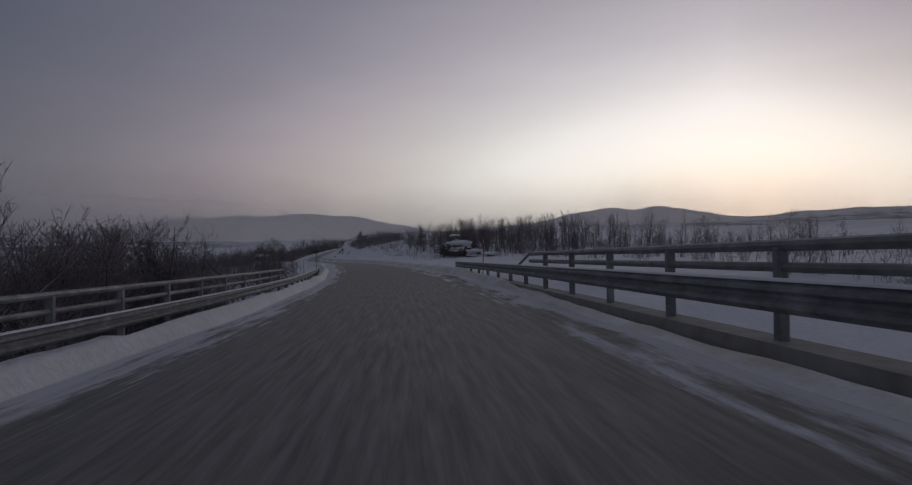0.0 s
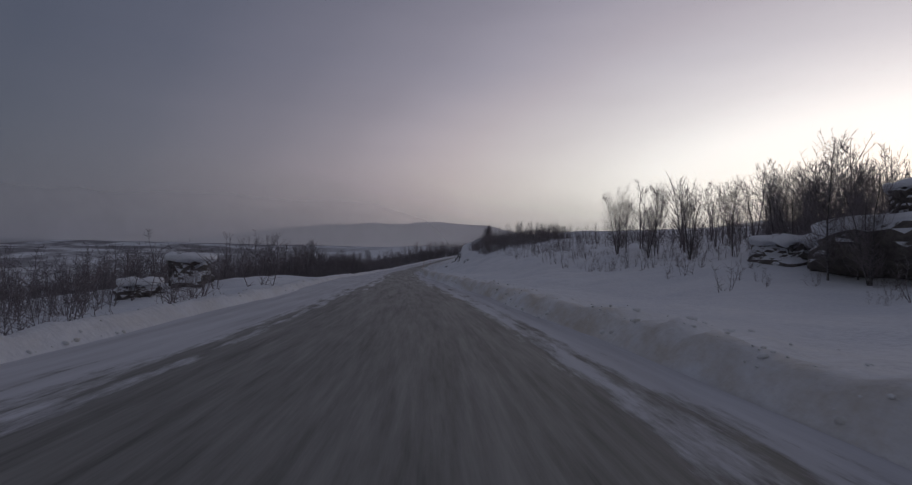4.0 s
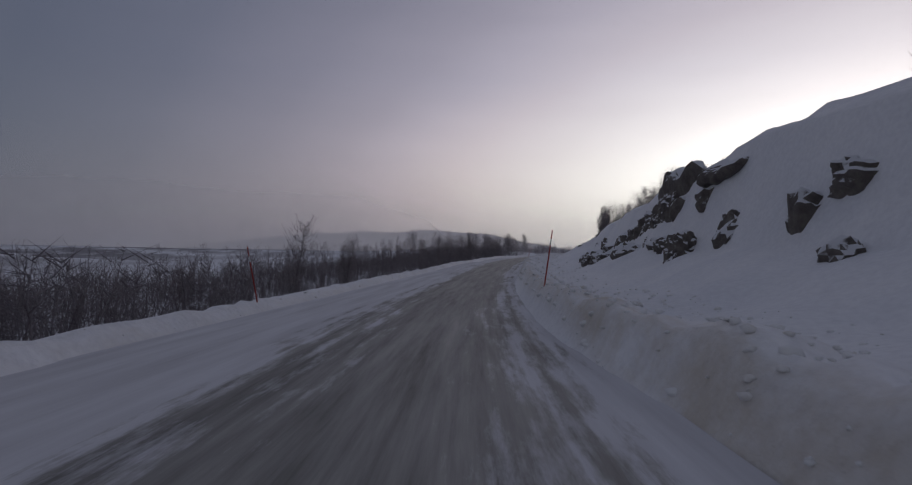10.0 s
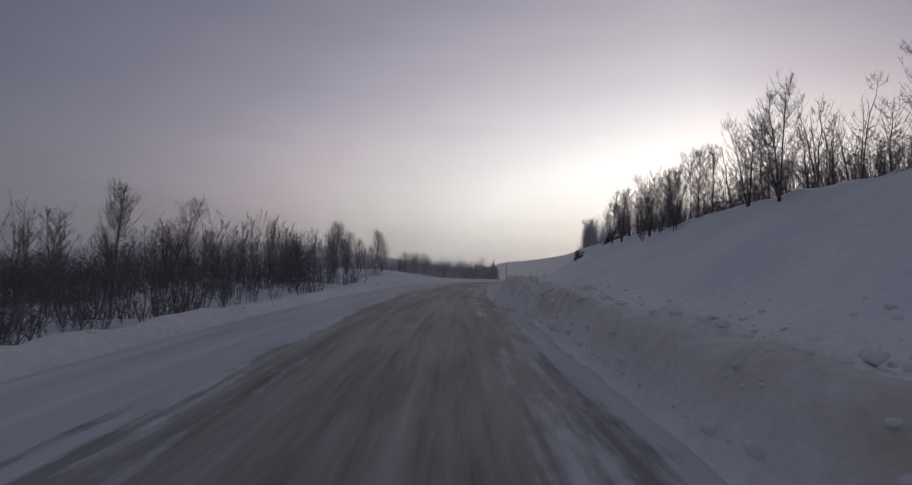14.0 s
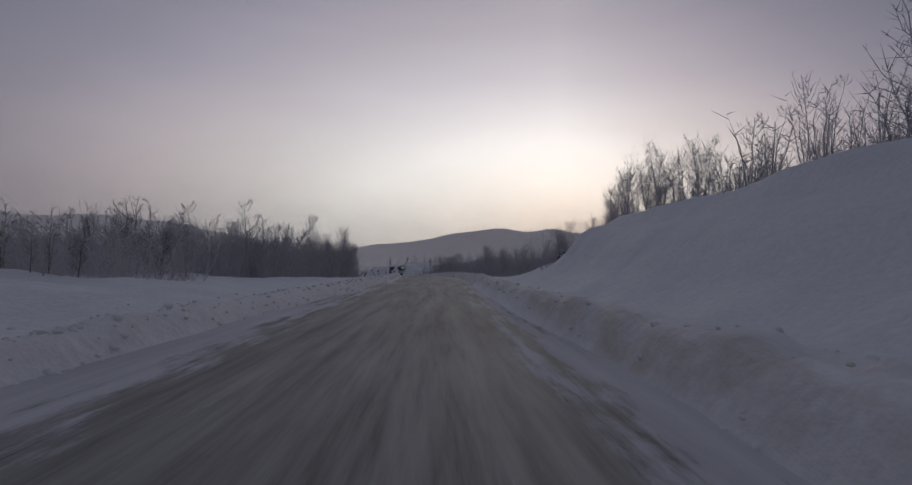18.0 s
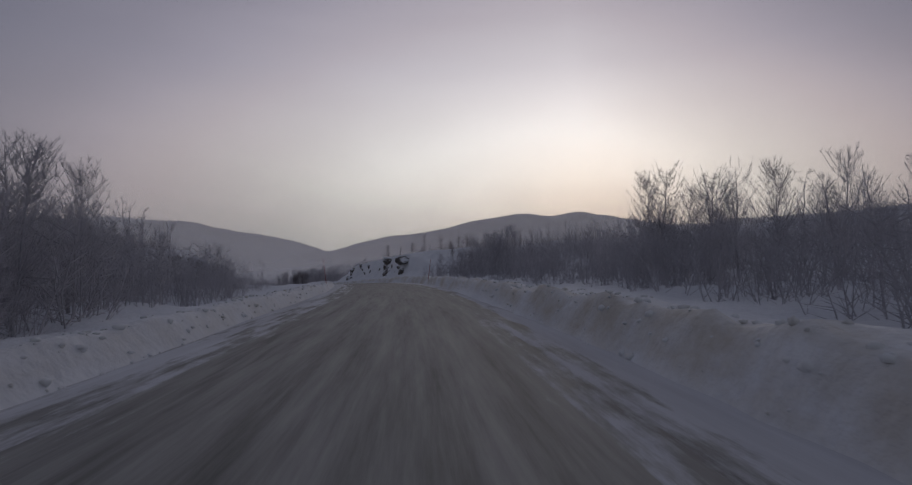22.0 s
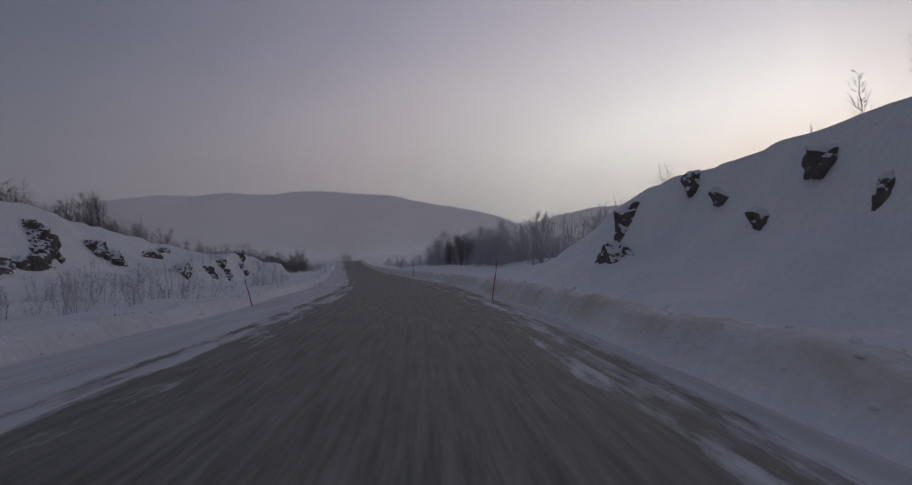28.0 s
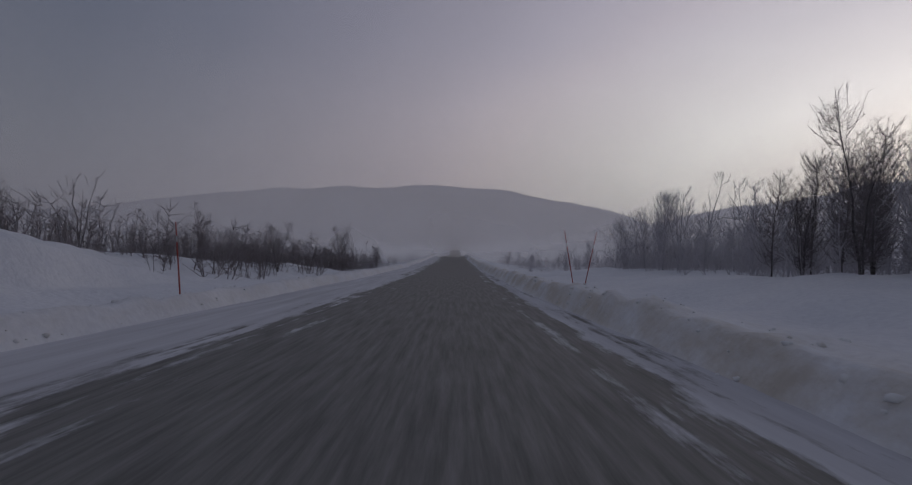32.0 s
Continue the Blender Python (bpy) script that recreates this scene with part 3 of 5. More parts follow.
def grid_heights(rows, s, e, steep, left=False):
    """Heights from the rows, smooth along the road."""
    table = np.array(rows, float)
    cols = np.stack([np.interp(s, table[:, 0], table[:, 1 + n]) for n in range(len(OUT))], -1)
    cols = np.concatenate([(keyed_bank(s) * low_side(s) if left else bank_right(s))[..., None], cols], -1)
    stops = np.concatenate([[0.0], OUT])
    x = np.clip(e, 0, OUT[-1])
    n = np.clip(np.searchsorted(stops, x, side="right") - 1, 0, len(stops) - 2)
    w = (x - stops[n]) / (stops[n + 1] - stops[n])
    w = w * w * (3 - 2 * w) * 0.5 + w * 0.5
    cut = np.clip((w - 0.3) / 0.45, 0, 1)
    cut = cut * cut * (3 - 2 * cut)
    k = np.where(n >= 3, keyed(s, steep), 0) * (n <= 5)
    w = w * (1 - k) + cut * k
    a = np.take_along_axis(cols, n[..., None], -1)[..., 0]
    b = np.take_along_axis(cols, n[..., None] + 1, -1)[..., 0]
    return a * (1 - w) + b * w


def keyed_bank(s):
    return keyed(s, [(-60, 0.1), (20, 0.1), (45, 0.3), (110, 0.5), (170, 0.68), (300, 0.68), (380, 0.55), (450, 0.66), (560, 0.45), (640, 0.5), (760, 0.6), (1500, 0.5)])


def bank_right(s):
    return keyed(s, [(-60, 0.1), (17, 0.1), (23, 0.3), (34, 0.4), (45, 0.36), (110, 0.55), (165, 0.76), (300, 0.76), (380, 0.66), (450, 0.74), (560, 0.62), (640, 0.62), (760, 0.6), (1500, 0.5)])


def lean(s):
    """Cross fall of the road on the curve of the bridge."""
    return keyed(s, [(-60, 0.08), (35, 0.08), (85, 0.0)])


def height(s, d, rough=True):
    """Height of the snow over the road line at the distance s and the offset d to its right."""
    s, d = np.broadcast_arrays(np.asarray(s, float), np.asarray(d, float))
    cr, cl = crest_right(s), crest_left(s)
    wob = 0.5 * (lumps(s * 0.11, s * 0, 3) - 0.5)
    cr, cl = cr + wob, cl + wob
    er, el = d - cr, cl - d
    shelf = shelf_right(s)
    hill = np.where(er < 1.3 + shelf, er * 1.3 / (1.3 + shelf), er - shelf)
    right = grid_heights(RIGHT_A + RIGHT_B + RIGHT_C + RIGHT_D, s, hill, [(185, 0), (205, 0.6), (255, 0.6), (265, 0), (340, 0), (350, 0.5), (405, 0.4), (412, 0), (532, 0), (543, 0.8), (590, 0.8), (600, 0)])
    left = grid_heights(LEFT_A + LEFT_B + LEFT_C, s, el, [(495, 0), (510, 0.9), (665, 0.9), (675, 0)], True)
    inner = np.where(er > -1.3, er, np.where(el > -1.3, el, -9))
    up = np.clip((inner + 0.62) / 0.56, 0, 1)
    up = up * up * (3 - 2 * up)
    road = (0.12 * np.clip((inner + 1.15) / 1.15, 0, 1) + 0.88 * up) * np.where(el > er, low_side(s) * (keyed_bank(s) + 0.12), bank_right(s) + 0.12) - 0.12
    h = np.where(er > 0, right, np.where(el > 0, left, road))
    if rough:
        out = np.maximum(er, el)
        near = np.exp(-((out - 0.3) / 1.1) ** 2)
        h = h + near * (0.16 * (lumps(s * 0.8, d * 1.1, 1) - 0.5) + 0.26 * (lumps(s * 1.9, d * 2.5, 2) - 0.5)) * np.clip(keyed_bank(s) * 2, 0, 1) * np.clip((out + 0.75) / 0.5, 0, 1) * np.where(el > er, 0.6, 1.0)
        soft = np.clip((out - 0.5) / 3, 0, 1)
        h = h + soft * (0.5 * (lumps(s * 0.16, d * 0.2, 4) - 0.5) + 0.36 * (lumps(s * 0.5, d * 0.55, 5) - 0.5) + 0.13 * (lumps(s * 1.3, d * 1.4, 6) - 0.5))
        wide = np.clip((out - 40) / 100, 0, 1)
        h = h + wide * 9 * (lumps(s * 0.012, d * 0.012, 7) - 0.5)
    return h + lean(s) * np.clip(d, -7, 6)


def spot(s, d, h=0.0):
    """Places at the distance s, the offset d and the height h over the road line."""
    s, d = np.broadcast_arrays(np.asarray(s, float), np.asarray(d, float))
    n = across(s)
    near = np.clip(d, -60, 60)
    p = line(s) + n * near[..., None]
    p[..., 0] += d - near
    p[..., 2] += h
    return p


def ground_at(s, d):
    return Vector(spot(s, d, height(s, d)))


def heading(s):
    n = across(s)
    return math.degrees(math.atan2(n[1], n[0]))


# ---------------------------------------------------------------- mesh helpers
def mesh_of(name, verts, faces, mat, smooth=False):
    me = bpy.data.meshes.new(name)
    me.from_pydata([tuple(v) for v in verts], [], faces)
    me.materials.append(mat)
    if smooth:
        me.polygons.foreach_set("use_smooth", [True] * len(me.polygons))
    me.update()
    return me


def sheet(name, points, mat, uvs=None, bank=None):
    """A smooth sheet over a grid of points."""
    rows, cols = points.shape[:2]
    me = bpy.data.meshes.new(name)
    n = np.arange(rows * cols).reshape(rows, cols)
    quads = np.stack([n[:-1, :-1], n[:-1, 1:], n[1:, 1:], n[1:, :-1]], -1).reshape(-1, 4)
    me.vertices.add(rows * cols)
    me.vertices.foreach_set("co", points.reshape(-1).astype(np.float32))
    me.loops.add(quads.size)
    me.loops.foreach_set("vertex_index", quads.reshape(-1).astype(np.int32))
    me.polygons.add(len(quads))
    me.polygons.foreach_set("loop_start", np.arange(0, quads.size, 4, dtype=np.int32))
    me.polygons.foreach_set("use_smooth", np.ones(len(quads), dtype=bool))
    if uvs is not None:
        layer = me.uv_layers.new(name="road")
        layer.data.foreach_set("uv", uvs.reshape(-1, 2)[quads.reshape(-1)].reshape(-1).astype(np.float32))
    if bank is not None:
        layer = me.uv_layers.new(name="bank")
        layer.data.foreach_set("uv", bank.reshape(-1, 2)[quads.reshape(-1)].reshape(-1).astype(np.float32))
    me.materials.append(mat)
    me.update()
    me.validate()
    return me


def joined(name, verts, faces, mat):
    """One mesh from arrays of points and triangles."""
    me = bpy.data.meshes.new(name)
    verts, faces = np.asarray(verts, np.float32), np.asarray(faces, np.int32)
    me.vertices.add(len(verts))
    me.vertices.foreach_set("co", verts.reshape(-1))
    me.loops.add(faces.size)
    me.loops.foreach_set("vertex_index", faces.reshape(-1))
    me.polygons.add(len(faces))
    me.polygons.foreach_set("loop_start", np.arange(0, faces.size, 3, dtype=np.int32))
    me.materials.append(mat)
    me.update()
    return me


def part(name, me, parent, label=""):
    ob = new(name, me)
    ob.parent = parent
    return tagged(ob, label) if label else ob


def bm_part(name, bm, mat, parent, label=""):
    me = bpy.data.meshes.new(name)
    bm.to_mesh(me)
    bm.free()
    me.materials.append(mat)
    return part(name, me, parent, label)


def box(bm, size, at=(0, 0, 0), bevel=0.0, turn=None):
    made = bmesh.ops.create_cube(bm, size=1.0)["verts"]
    bmesh.ops.scale(bm, vec=size, verts=made)
    if turn is not None:
        bmesh.ops.rotate(bm, verts=made, cent=(0, 0, 0), matrix=turn)
    bmesh.ops.translate(bm, vec=at, verts=made)
    if bevel:
        edges = list({e for v in made for e in v.link_edges})
        bmesh.ops.bevel(bm, geom=edges, offset=bevel, segments=1, affect="EDGES")


# ---------------------------------------------------------------- ground and road
def ground_rows():
    return np.concatenate([[-4500, -2500, -1200, -600, -300, -160, -100], np.arange(-70, 0, 2.0), np.arange(0, 720, 0.5), np.arange(720, 900, 2.0), np.geomspace(900, 4800, 34)])


EDGE = np.array([0, .2, .4, .65, .95, 1.3, 1.7, 2.2, 2.8, 3.4, 4, 4.6, 5.3, 6, 6.8, 7.6, 8.5, 9.5, 10.7, 12, 13.5, 15.5, 18, 21, 25, 30, 36, 44, 55, 70, 95, 135, 200, 320, 520, 900, 1700, 3000, 4600])


def build_ground():
    s = ground_rows()
    inner = np.array([-.06, -.16, -.26, -.36, -.46, -.58, -.8, -1.15])
    d = np.concatenate([(crest_left(s)[:, None] - EDGE[::-1]), crest_left(s)[:, None] - inner, crest_right(s)[:, None] + inner[::-1], crest_right(s)[:, None] + EDGE], 1)
    ss = np.broadcast_to(s[:, None], d.shape)
    h = height(ss, d)
    p = spot(ss, d, h)
    out = np.maximum(d - crest_right(ss), crest_left(ss) - d)
    me = sheet("ground", p, SNOW, np.stack([ss, d], -1), np.stack([ss, out], -1))
    ob = new("ground", me)
    tagged(ob, "deep snow over open fell ground with ploughed banks beside the road", "snow", kind="structure")


def build_road():
    s = np.concatenate([np.arange(-80, 0, 2.0), np.arange(0, 800, 1.0), np.arange(800, 1500, 10.0)])
    f = np.linspace(0, 1, 15)
    lo, hi = crest_left(s)[:, None] + 0.35, crest_right(s)[:, None] - 0.35
    d = lo + (hi - lo) * f
    ss = np.broadcast_to(s[:, None], d.shape)
    rut = 0.025 * np.exp(-((np.abs(d) - 0.8) / 0.3) ** 2)
    h = 0.012 + 0.05 * np.clip(np.abs(f - 0.5) * 2 - 0.62, 0, 1) + lean(ss) * np.clip(d, -7, 6) - rut + 0.02 * lumps(ss * 0.7, d * 1.4, 9)
    ob = new("road", sheet("road", spot(ss, d, h), ROAD_TOP, np.stack([ss, d], -1)))
    tagged(ob, "winter road of packed snow and ice with bare dark wheel tracks", "road", kind="structure")


build_ground()
build_road()


# ---------------------------------------------------------------- far fells
def fell(name, label, crest, depth, seed):
    """A long ridge through the crest points (x, y, z) that slopes down to both sides."""
    crest = np.array(crest, float)
    t = np.linspace(0, len(crest) - 1, 150)
    c = np.stack([np.interp(t, np.arange(len(crest)), crest[:, n]) for n in range(3)], -1)
    ker = np.hanning(9) / np.hanning(9).sum()
    pad = np.pad(c, ((4, 4), (0, 0)), mode="edge")
    c = np.stack([np.convolve(pad[:, n], ker, "valid") for n in range(3)], -1)
    c[:, 2] += 6 * (lumps(t * 1.7, t * 0 + seed, seed) - 0.5) + 3 * (lumps(t * 5.1, t * 0, seed + 1) - 0.5)
    rel = np.linspace(-1, 1, 41)
    side = c[:, :2] / np.linalg.norm(c[:, :2], axis=1, keepdims=True)
    p = np.zeros((len(t), len(rel), 3))
    for n, r in enumerate(rel):
        p[:, n, :2] = c[:, :2] + side * r * depth
        fall = (1 - abs(r) ** 1.25)
        p[:, n, 2] = -30 + (c[:, 2] + 30) * fall + (1 - fall) * fall * 40 * (lumps(t * 0.9, np.full(len(t), r * 5.0), seed + 2) - 0.5)
    ob = new(name, sheet(name, p, FELL))
    tagged(ob, label, "mountain", kind="structure")


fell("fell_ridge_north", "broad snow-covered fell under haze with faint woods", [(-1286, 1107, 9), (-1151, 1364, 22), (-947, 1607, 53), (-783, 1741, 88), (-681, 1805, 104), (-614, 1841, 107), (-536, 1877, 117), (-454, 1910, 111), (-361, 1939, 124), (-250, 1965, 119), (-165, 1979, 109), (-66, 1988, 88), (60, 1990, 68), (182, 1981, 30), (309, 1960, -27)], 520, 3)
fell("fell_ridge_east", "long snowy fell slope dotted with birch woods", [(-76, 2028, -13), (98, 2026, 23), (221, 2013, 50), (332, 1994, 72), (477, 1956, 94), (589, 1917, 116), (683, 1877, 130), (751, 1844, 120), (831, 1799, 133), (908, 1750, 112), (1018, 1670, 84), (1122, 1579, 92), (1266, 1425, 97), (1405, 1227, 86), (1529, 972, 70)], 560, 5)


def mist_bank(far, tall, first=-75, last=75, dense=1.0, edge=20.0):
    """A curved veil of ground mist lying across the valley ahead."""
    g = np.radians(np.linspace(first, last, 60))
    z = np.linspace(-45, tall, 16)
    p = np.zeros((len(g), len(z), 3))
    p[:, :, 0], p[:, :, 1], p[:, :, 2] = (far * np.sin(g))[:, None], (250 + far * np.cos(g))[:, None], z[None, :]
    # thins out towards both ends and the top
    near = np.clip(np.minimum(np.arange(60), np.arange(60)[::-1]) / edge, 0, 1)
    above = np.clip((tall - z) / (tall + 5), 0, 1)
    fade = dense * (near * near * (3 - 2 * near))[:, None] * (above * above * (3 - 2 * above))[None, :]
    fade = np.stack([fade, np.zeros(p.shape[:2])], -1)
    ob = new("mist", sheet("mist", p, MIST, fade))
    tagged(ob, "thin grey ground mist lying before the far fells", "mist", kind="structure")


for far in (520, 620, 740, 880, 1040, 1250):
    mist_bank(far, far * 0.85, -112, 98, 1.5)
# over the valley on the left
mist_bank(390, 120, -110, -4, 4.2, 12.0)


# ---------------------------------------------------------------- trees
def tube(pts, r0, r1, sides, verts, faces):
    """Adds a tapered branch along the points."""
    pts = np.asarray(pts, float)
    n = len(pts)
    start = len(verts)
    for i in range(n):
        way = pts[min(i + 1, n - 1)] - pts[max(i - 1, 0)]
        way = way / (np.linalg.norm(way) + 1e-9)
        a = np.cross(way, (0.31, 0.95, 0.1))
        a = a / (np.linalg.norm(a) + 1e-9)
        b = np.cross(way, a)
        r = r0 + (r1 - r0) * i / (n - 1)
        for k in range(sides):
            g = 2 * math.pi * k / sides
            verts.append(pts[i] + (a * math.cos(g) + b * math.sin(g)) * r)
    for i in range(n - 1):
        for k in range(sides):
            p, q = start + i * sides + k, start + i * sides + (k + 1) % sides
            faces.append((p, q, q + sides))
            faces.append((p, q + sides, p + sides))


def spike(b0, b1, r, verts, faces):
    """Adds a fine twig that tapers to a point."""
    way = (b1 - b0) / (np.linalg.norm(b1 - b0) + 1e-9)
    a = np.cross(way, (0.31, 0.95, 0.1))
    a = a / (np.linalg.norm(a) + 1e-9)
    b = np.cross(way, a)
    start = len(verts)
    for k in range(3):
        g = 2 * math.pi * k / 3
        verts.append(b0 + (a * math.cos(g) + b * math.sin(g)) * r)
    verts.append(b1)
    faces.extend(((start, start + 1, start + 3), (start + 1, start + 2, start + 3), (start + 2, start, start + 3)))


def birch_meshes(seed, tall, stems, twigs, spread, droop, sweep, side=7, fat=0.9):
    """Trunk and crown of a leafless fell birch. sweep: how far the wind has bent it."""
    rnd = random.Random(seed)
    tv, tf, cv, cf = [], [], [], []
    for k in range(stems):
        g = rnd.uniform(0, 2 * math.pi)
        lean_out = rnd.uniform(0.04, 0.22) * (1 if stems > 1 else 0.4)
        top = tall * rnd.uniform(0.72, 1.0) if k else tall
        pts = []
        for n in range(7):
            f = n / 6
            off = lean_out * top * f ** 1.3
            pts.append(np.array([math.cos(g) * off + sweep * top * f * f + rnd.uniform(-.09, .09) * f, math.sin(g) * off + rnd.uniform(-.09, .09) * f, top * f * 0.93 - 0.35]))
        tube(pts, 0.010 * top / 2 + 0.014, 0.006, 5, tv, tf)
        limbs = twigs // stems
        for n in range(limbs):
            f = rnd.uniform(0.14, 0.98) ** 0.9
            i = min(int(f * 6), 5)
            base = pts[i] + (pts[i + 1] - pts[i]) * (f * 6 - i)
            a = rnd.uniform(0, 2 * math.pi)
            reach = spread * top * (0.045 + 0.125 * math.sin(math.pi * min(1.0, f * 0.88 + 0.1))) * rnd.uniform(0.45, 1.2) + 0.08
            rise = reach * rnd.uniform(0.4, 1.5) * (1 - droop)
            way = np.array([math.cos(a) * reach + sweep * reach, math.sin(a) * reach, rise])
            mid = base + way * 0.5 + np.array([rnd.uniform(-.09, .09), rnd.uniform(-.09, .09), -0.14 * reach])
            end = base + way + np.array([0, 0, 0.25 * reach])
            thick = (0.0055 + 0.006 * (1 - f)) * fat
            tube([base, mid, end], thick, 0.005 * fat, 3, cv, cf)
            for _ in range(side):
                w = rnd.uniform(0.2, 1.0)
                b0 = base + (mid - base) * w * 2 if w < 0.5 else mid + (end - mid) * (w * 2 - 1)
                b1 = b0 + np.array([rnd.uniform(-1, 1) * 0.30 + sweep * 0.2, rnd.uniform(-1, 1) * 0.30, rnd.uniform(0.02, 0.5) * (1 - droop) - droop * 0.3]) * (0.5 + 0.4 * reach)
                spike(b0, b1, 0.0066 * fat, cv, cf)
    return tv, tf, cv, cf


SHAPES = []
for seed, tall, stems, twigs, spread, droop, sweep in (
        (1, 1.0, 1, 95, 0.95, 0.0, 0.0), (2, 1.0, 2, 120, 1.0, 0.0, 0.06), (3, 1.0, 3, 130, 1.0, 0.1, 0.0), (4, 1.0, 1, 105, 0.8, 0.0, 0.10),
        (5, 1.0, 2, 125, 1.15, 0.15, 0.04), (6, 1.0, 4, 140, 0.95, 0.0, 0.0), (7, 1.0, 1, 110, 1.05, 0.2, 0.08), (8, 1.0, 3, 130, 0.9, 0.0, 0.05)):
    tv, tf, cv, cf = birch_meshes(seed, 4.6, stems, round(twigs * 1.4), spread, droop, sweep, 10, 0.8)
    SHAPES.append((joined("trunk", tv, tf, BARK), joined("crown", cv, cf, TWIG), joined("frost_haze_crown", cv, cf, FROST_HAZE), joined("frost_haze_trunk", tv, tf, FROST_HAZE)))


def birch(s, d, tall, shape, turn, frost_haze=False, label="", group="birches beside the road", sink=0.1):
    """One leafless birch, its parts trunk and crown."""
    trunk, crown, white, pale_trunk = SHAPES[shape % len(SHAPES)]
    root = new("birch_tree")
    k = tall / 4.5
    root.matrix_basis = Matrix.Translation(ground_at(s, d) - Vector((0, 0, sink))) @ pose(0, 0, 0, 0, 0, turn) @ Matrix.Diagonal((k, k, k, 1))
    part("trunk", pale_trunk if frost_haze else trunk, root)
    part("crown", white if frost_haze else crown, root)
    text = label or ("bare mountain birch standing in snow, pale with frost and painted haze" if frost_haze else "bare dark mountain birch standing in snow")
    return tagged(root, text, "tree", group)


PLAIN = []
for n, (stems, spread, droop, sweep) in enumerate(((1, 0.9, 0.0, 0.0), (2, 1.0, 0.1, 0.05), (3, 1.0, 0.0, 0.0), (1, 0.8, 0.15, 0.08), (2, 0.85, 0.0, 0.0))):
    tv, tf, cv, cf = birch_meshes(60 + n, 4.6, stems, 34, spread, droop, sweep, 6, 1.25)
    PLAIN.append((np.array(tv + cv), np.array(tf + [tuple(k + len(tv) for k in f) for f in cf])))


def scattered(shapes, places, sizes, rnd):
    """Points and triangles of copies of the shapes at the places."""
    vs, fs, total = [], [], 0
    for p, size in zip(places, sizes):
        v, f = shapes[rnd.randrange(len(shapes))]
        g, wide = rnd.uniform(0, 2 * math.pi), rnd.uniform(0.8, 1.25)
        turn = np.array([[math.cos(g), -math.sin(g), 0], [math.sin(g), math.cos(g), 0], [0, 0, 1]])
        vs.append((v @ turn.T) * (size * wide, size * wide, size) + p)
        fs.append(f + total)
        total += len(v)
    return np.concatenate(vs), np.concatenate(fs)


def wood(seed, s0, s1, d0, d1, count, low, tall, frost_haze=False, single=5, gap=1.1):
    """Birches scattered over a stretch: those at the wood's edge one by one, the rest as one wood."""
    rnd = random.Random(seed)
    seen = []
    for _ in range(count * 5):
        if len(seen) >= count:
            break
        s, d = rnd.uniform(s0, s1), d0 + (d1 - d0) * rnd.random() ** 1.25
        if any((s - a) ** 2 + (d - b) ** 2 < gap * gap for a, b, _ in seen):
            continue
        seen.append((s, d, low + (tall - low) * rnd.random() ** 1.6))
    seen.sort(key=lambda k: abs(k[1]))
    for s, d, size in seen[:single]:
        birch(s, d, size, rnd.randrange(8), rnd.uniform(-40, 40), frost_haze)
    rest = np.array(seen[single:])
    if not len(rest):
        return
    places = spot(rest[:, 0], rest[:, 1], height(rest[:, 0], rest[:, 1]))
    v, f = scattered(PLAIN, places, rest[:, 2] / 4.5, rnd)
    ob = new("birch_wood", joined("birch_wood", v, f, FROST_HAZE if frost_haze else TWIG))
    tagged(ob, "leafless birch wood grey with frost and painted haze" if frost_haze else "leafless dark birch wood on snow", "woods", kind="stuff")


def shrub_shape(seed):
    """A bush of bent stems with many fine side twigs, one unit tall."""
    rnd = random.Random(seed)
    v, f = [], []
    for _ in range(4):
        a, r = rnd.uniform(0, 2 * math.pi), rnd.uniform(0.08, 0.42)
        base = np.array([math.cos(a), math.sin(a), 0]) * rnd.uniform(0, 0.3) + (0, 0, -0.12)
        mid = base + np.array([math.cos(a) * r * 0.6, math.sin(a) * r * 0.6, rnd.uniform(0.35, 0.55)])
        end = mid + np.array([rnd.uniform(-.16, .16), rnd.uniform(-.16, .16), rnd.uniform(0.25, 0.55)])
        tube([base, mid], 0.007, 0.005, 3, v, f)
        spike(mid, end, 0.0055, v, f)
        for _ in range(11):
            w = rnd.uniform(0.1, 1.9)
            b0 = base + (mid - base) * w if w < 1 else mid + (end - mid) * (w - 1)
            b1 = b0 + np.array([rnd.uniform(-.24, .24), rnd.uniform(-.24, .24), rnd.uniform(0.02, 0.26)])
            spike(b0, b1, 0.0056, v, f)
    return np.array(v), np.array(f)


SHRUBS = [shrub_shape(40 + n) for n in range(6)]


def thicket(seed, s0, s1, d0, d1, count, low, tall, frost_haze=False, label=""):
    """Low birch brush, too dense to count, over a stretch beside the road."""
    rnd = np.random.RandomState(seed)
    s = rnd.uniform(s0, s1, count)
    d = d0 + (d1 - d0) * rnd.rand(count) ** 1.1
    keep = lumps(s * 0.12, d * 0.15, 11) > 0.28
    s, d = s[keep], d[keep]
    size = low + (tall - low) * rnd.rand(len(s)) ** 1.5
    places = spot(s, d, height(s, d))
    v, f = scattered(SHRUBS, places, size, random.Random(seed))
    ob = new("birch_thicket", joined("birch_thicket", v, f, FROST_HAZE if frost_haze else TWIG))
    tagged(ob, label or ("dense leafless birch brush white with frost and painted haze" if frost_haze else "dense leafless dark birch brush in snow"), "bushes", kind="stuff")


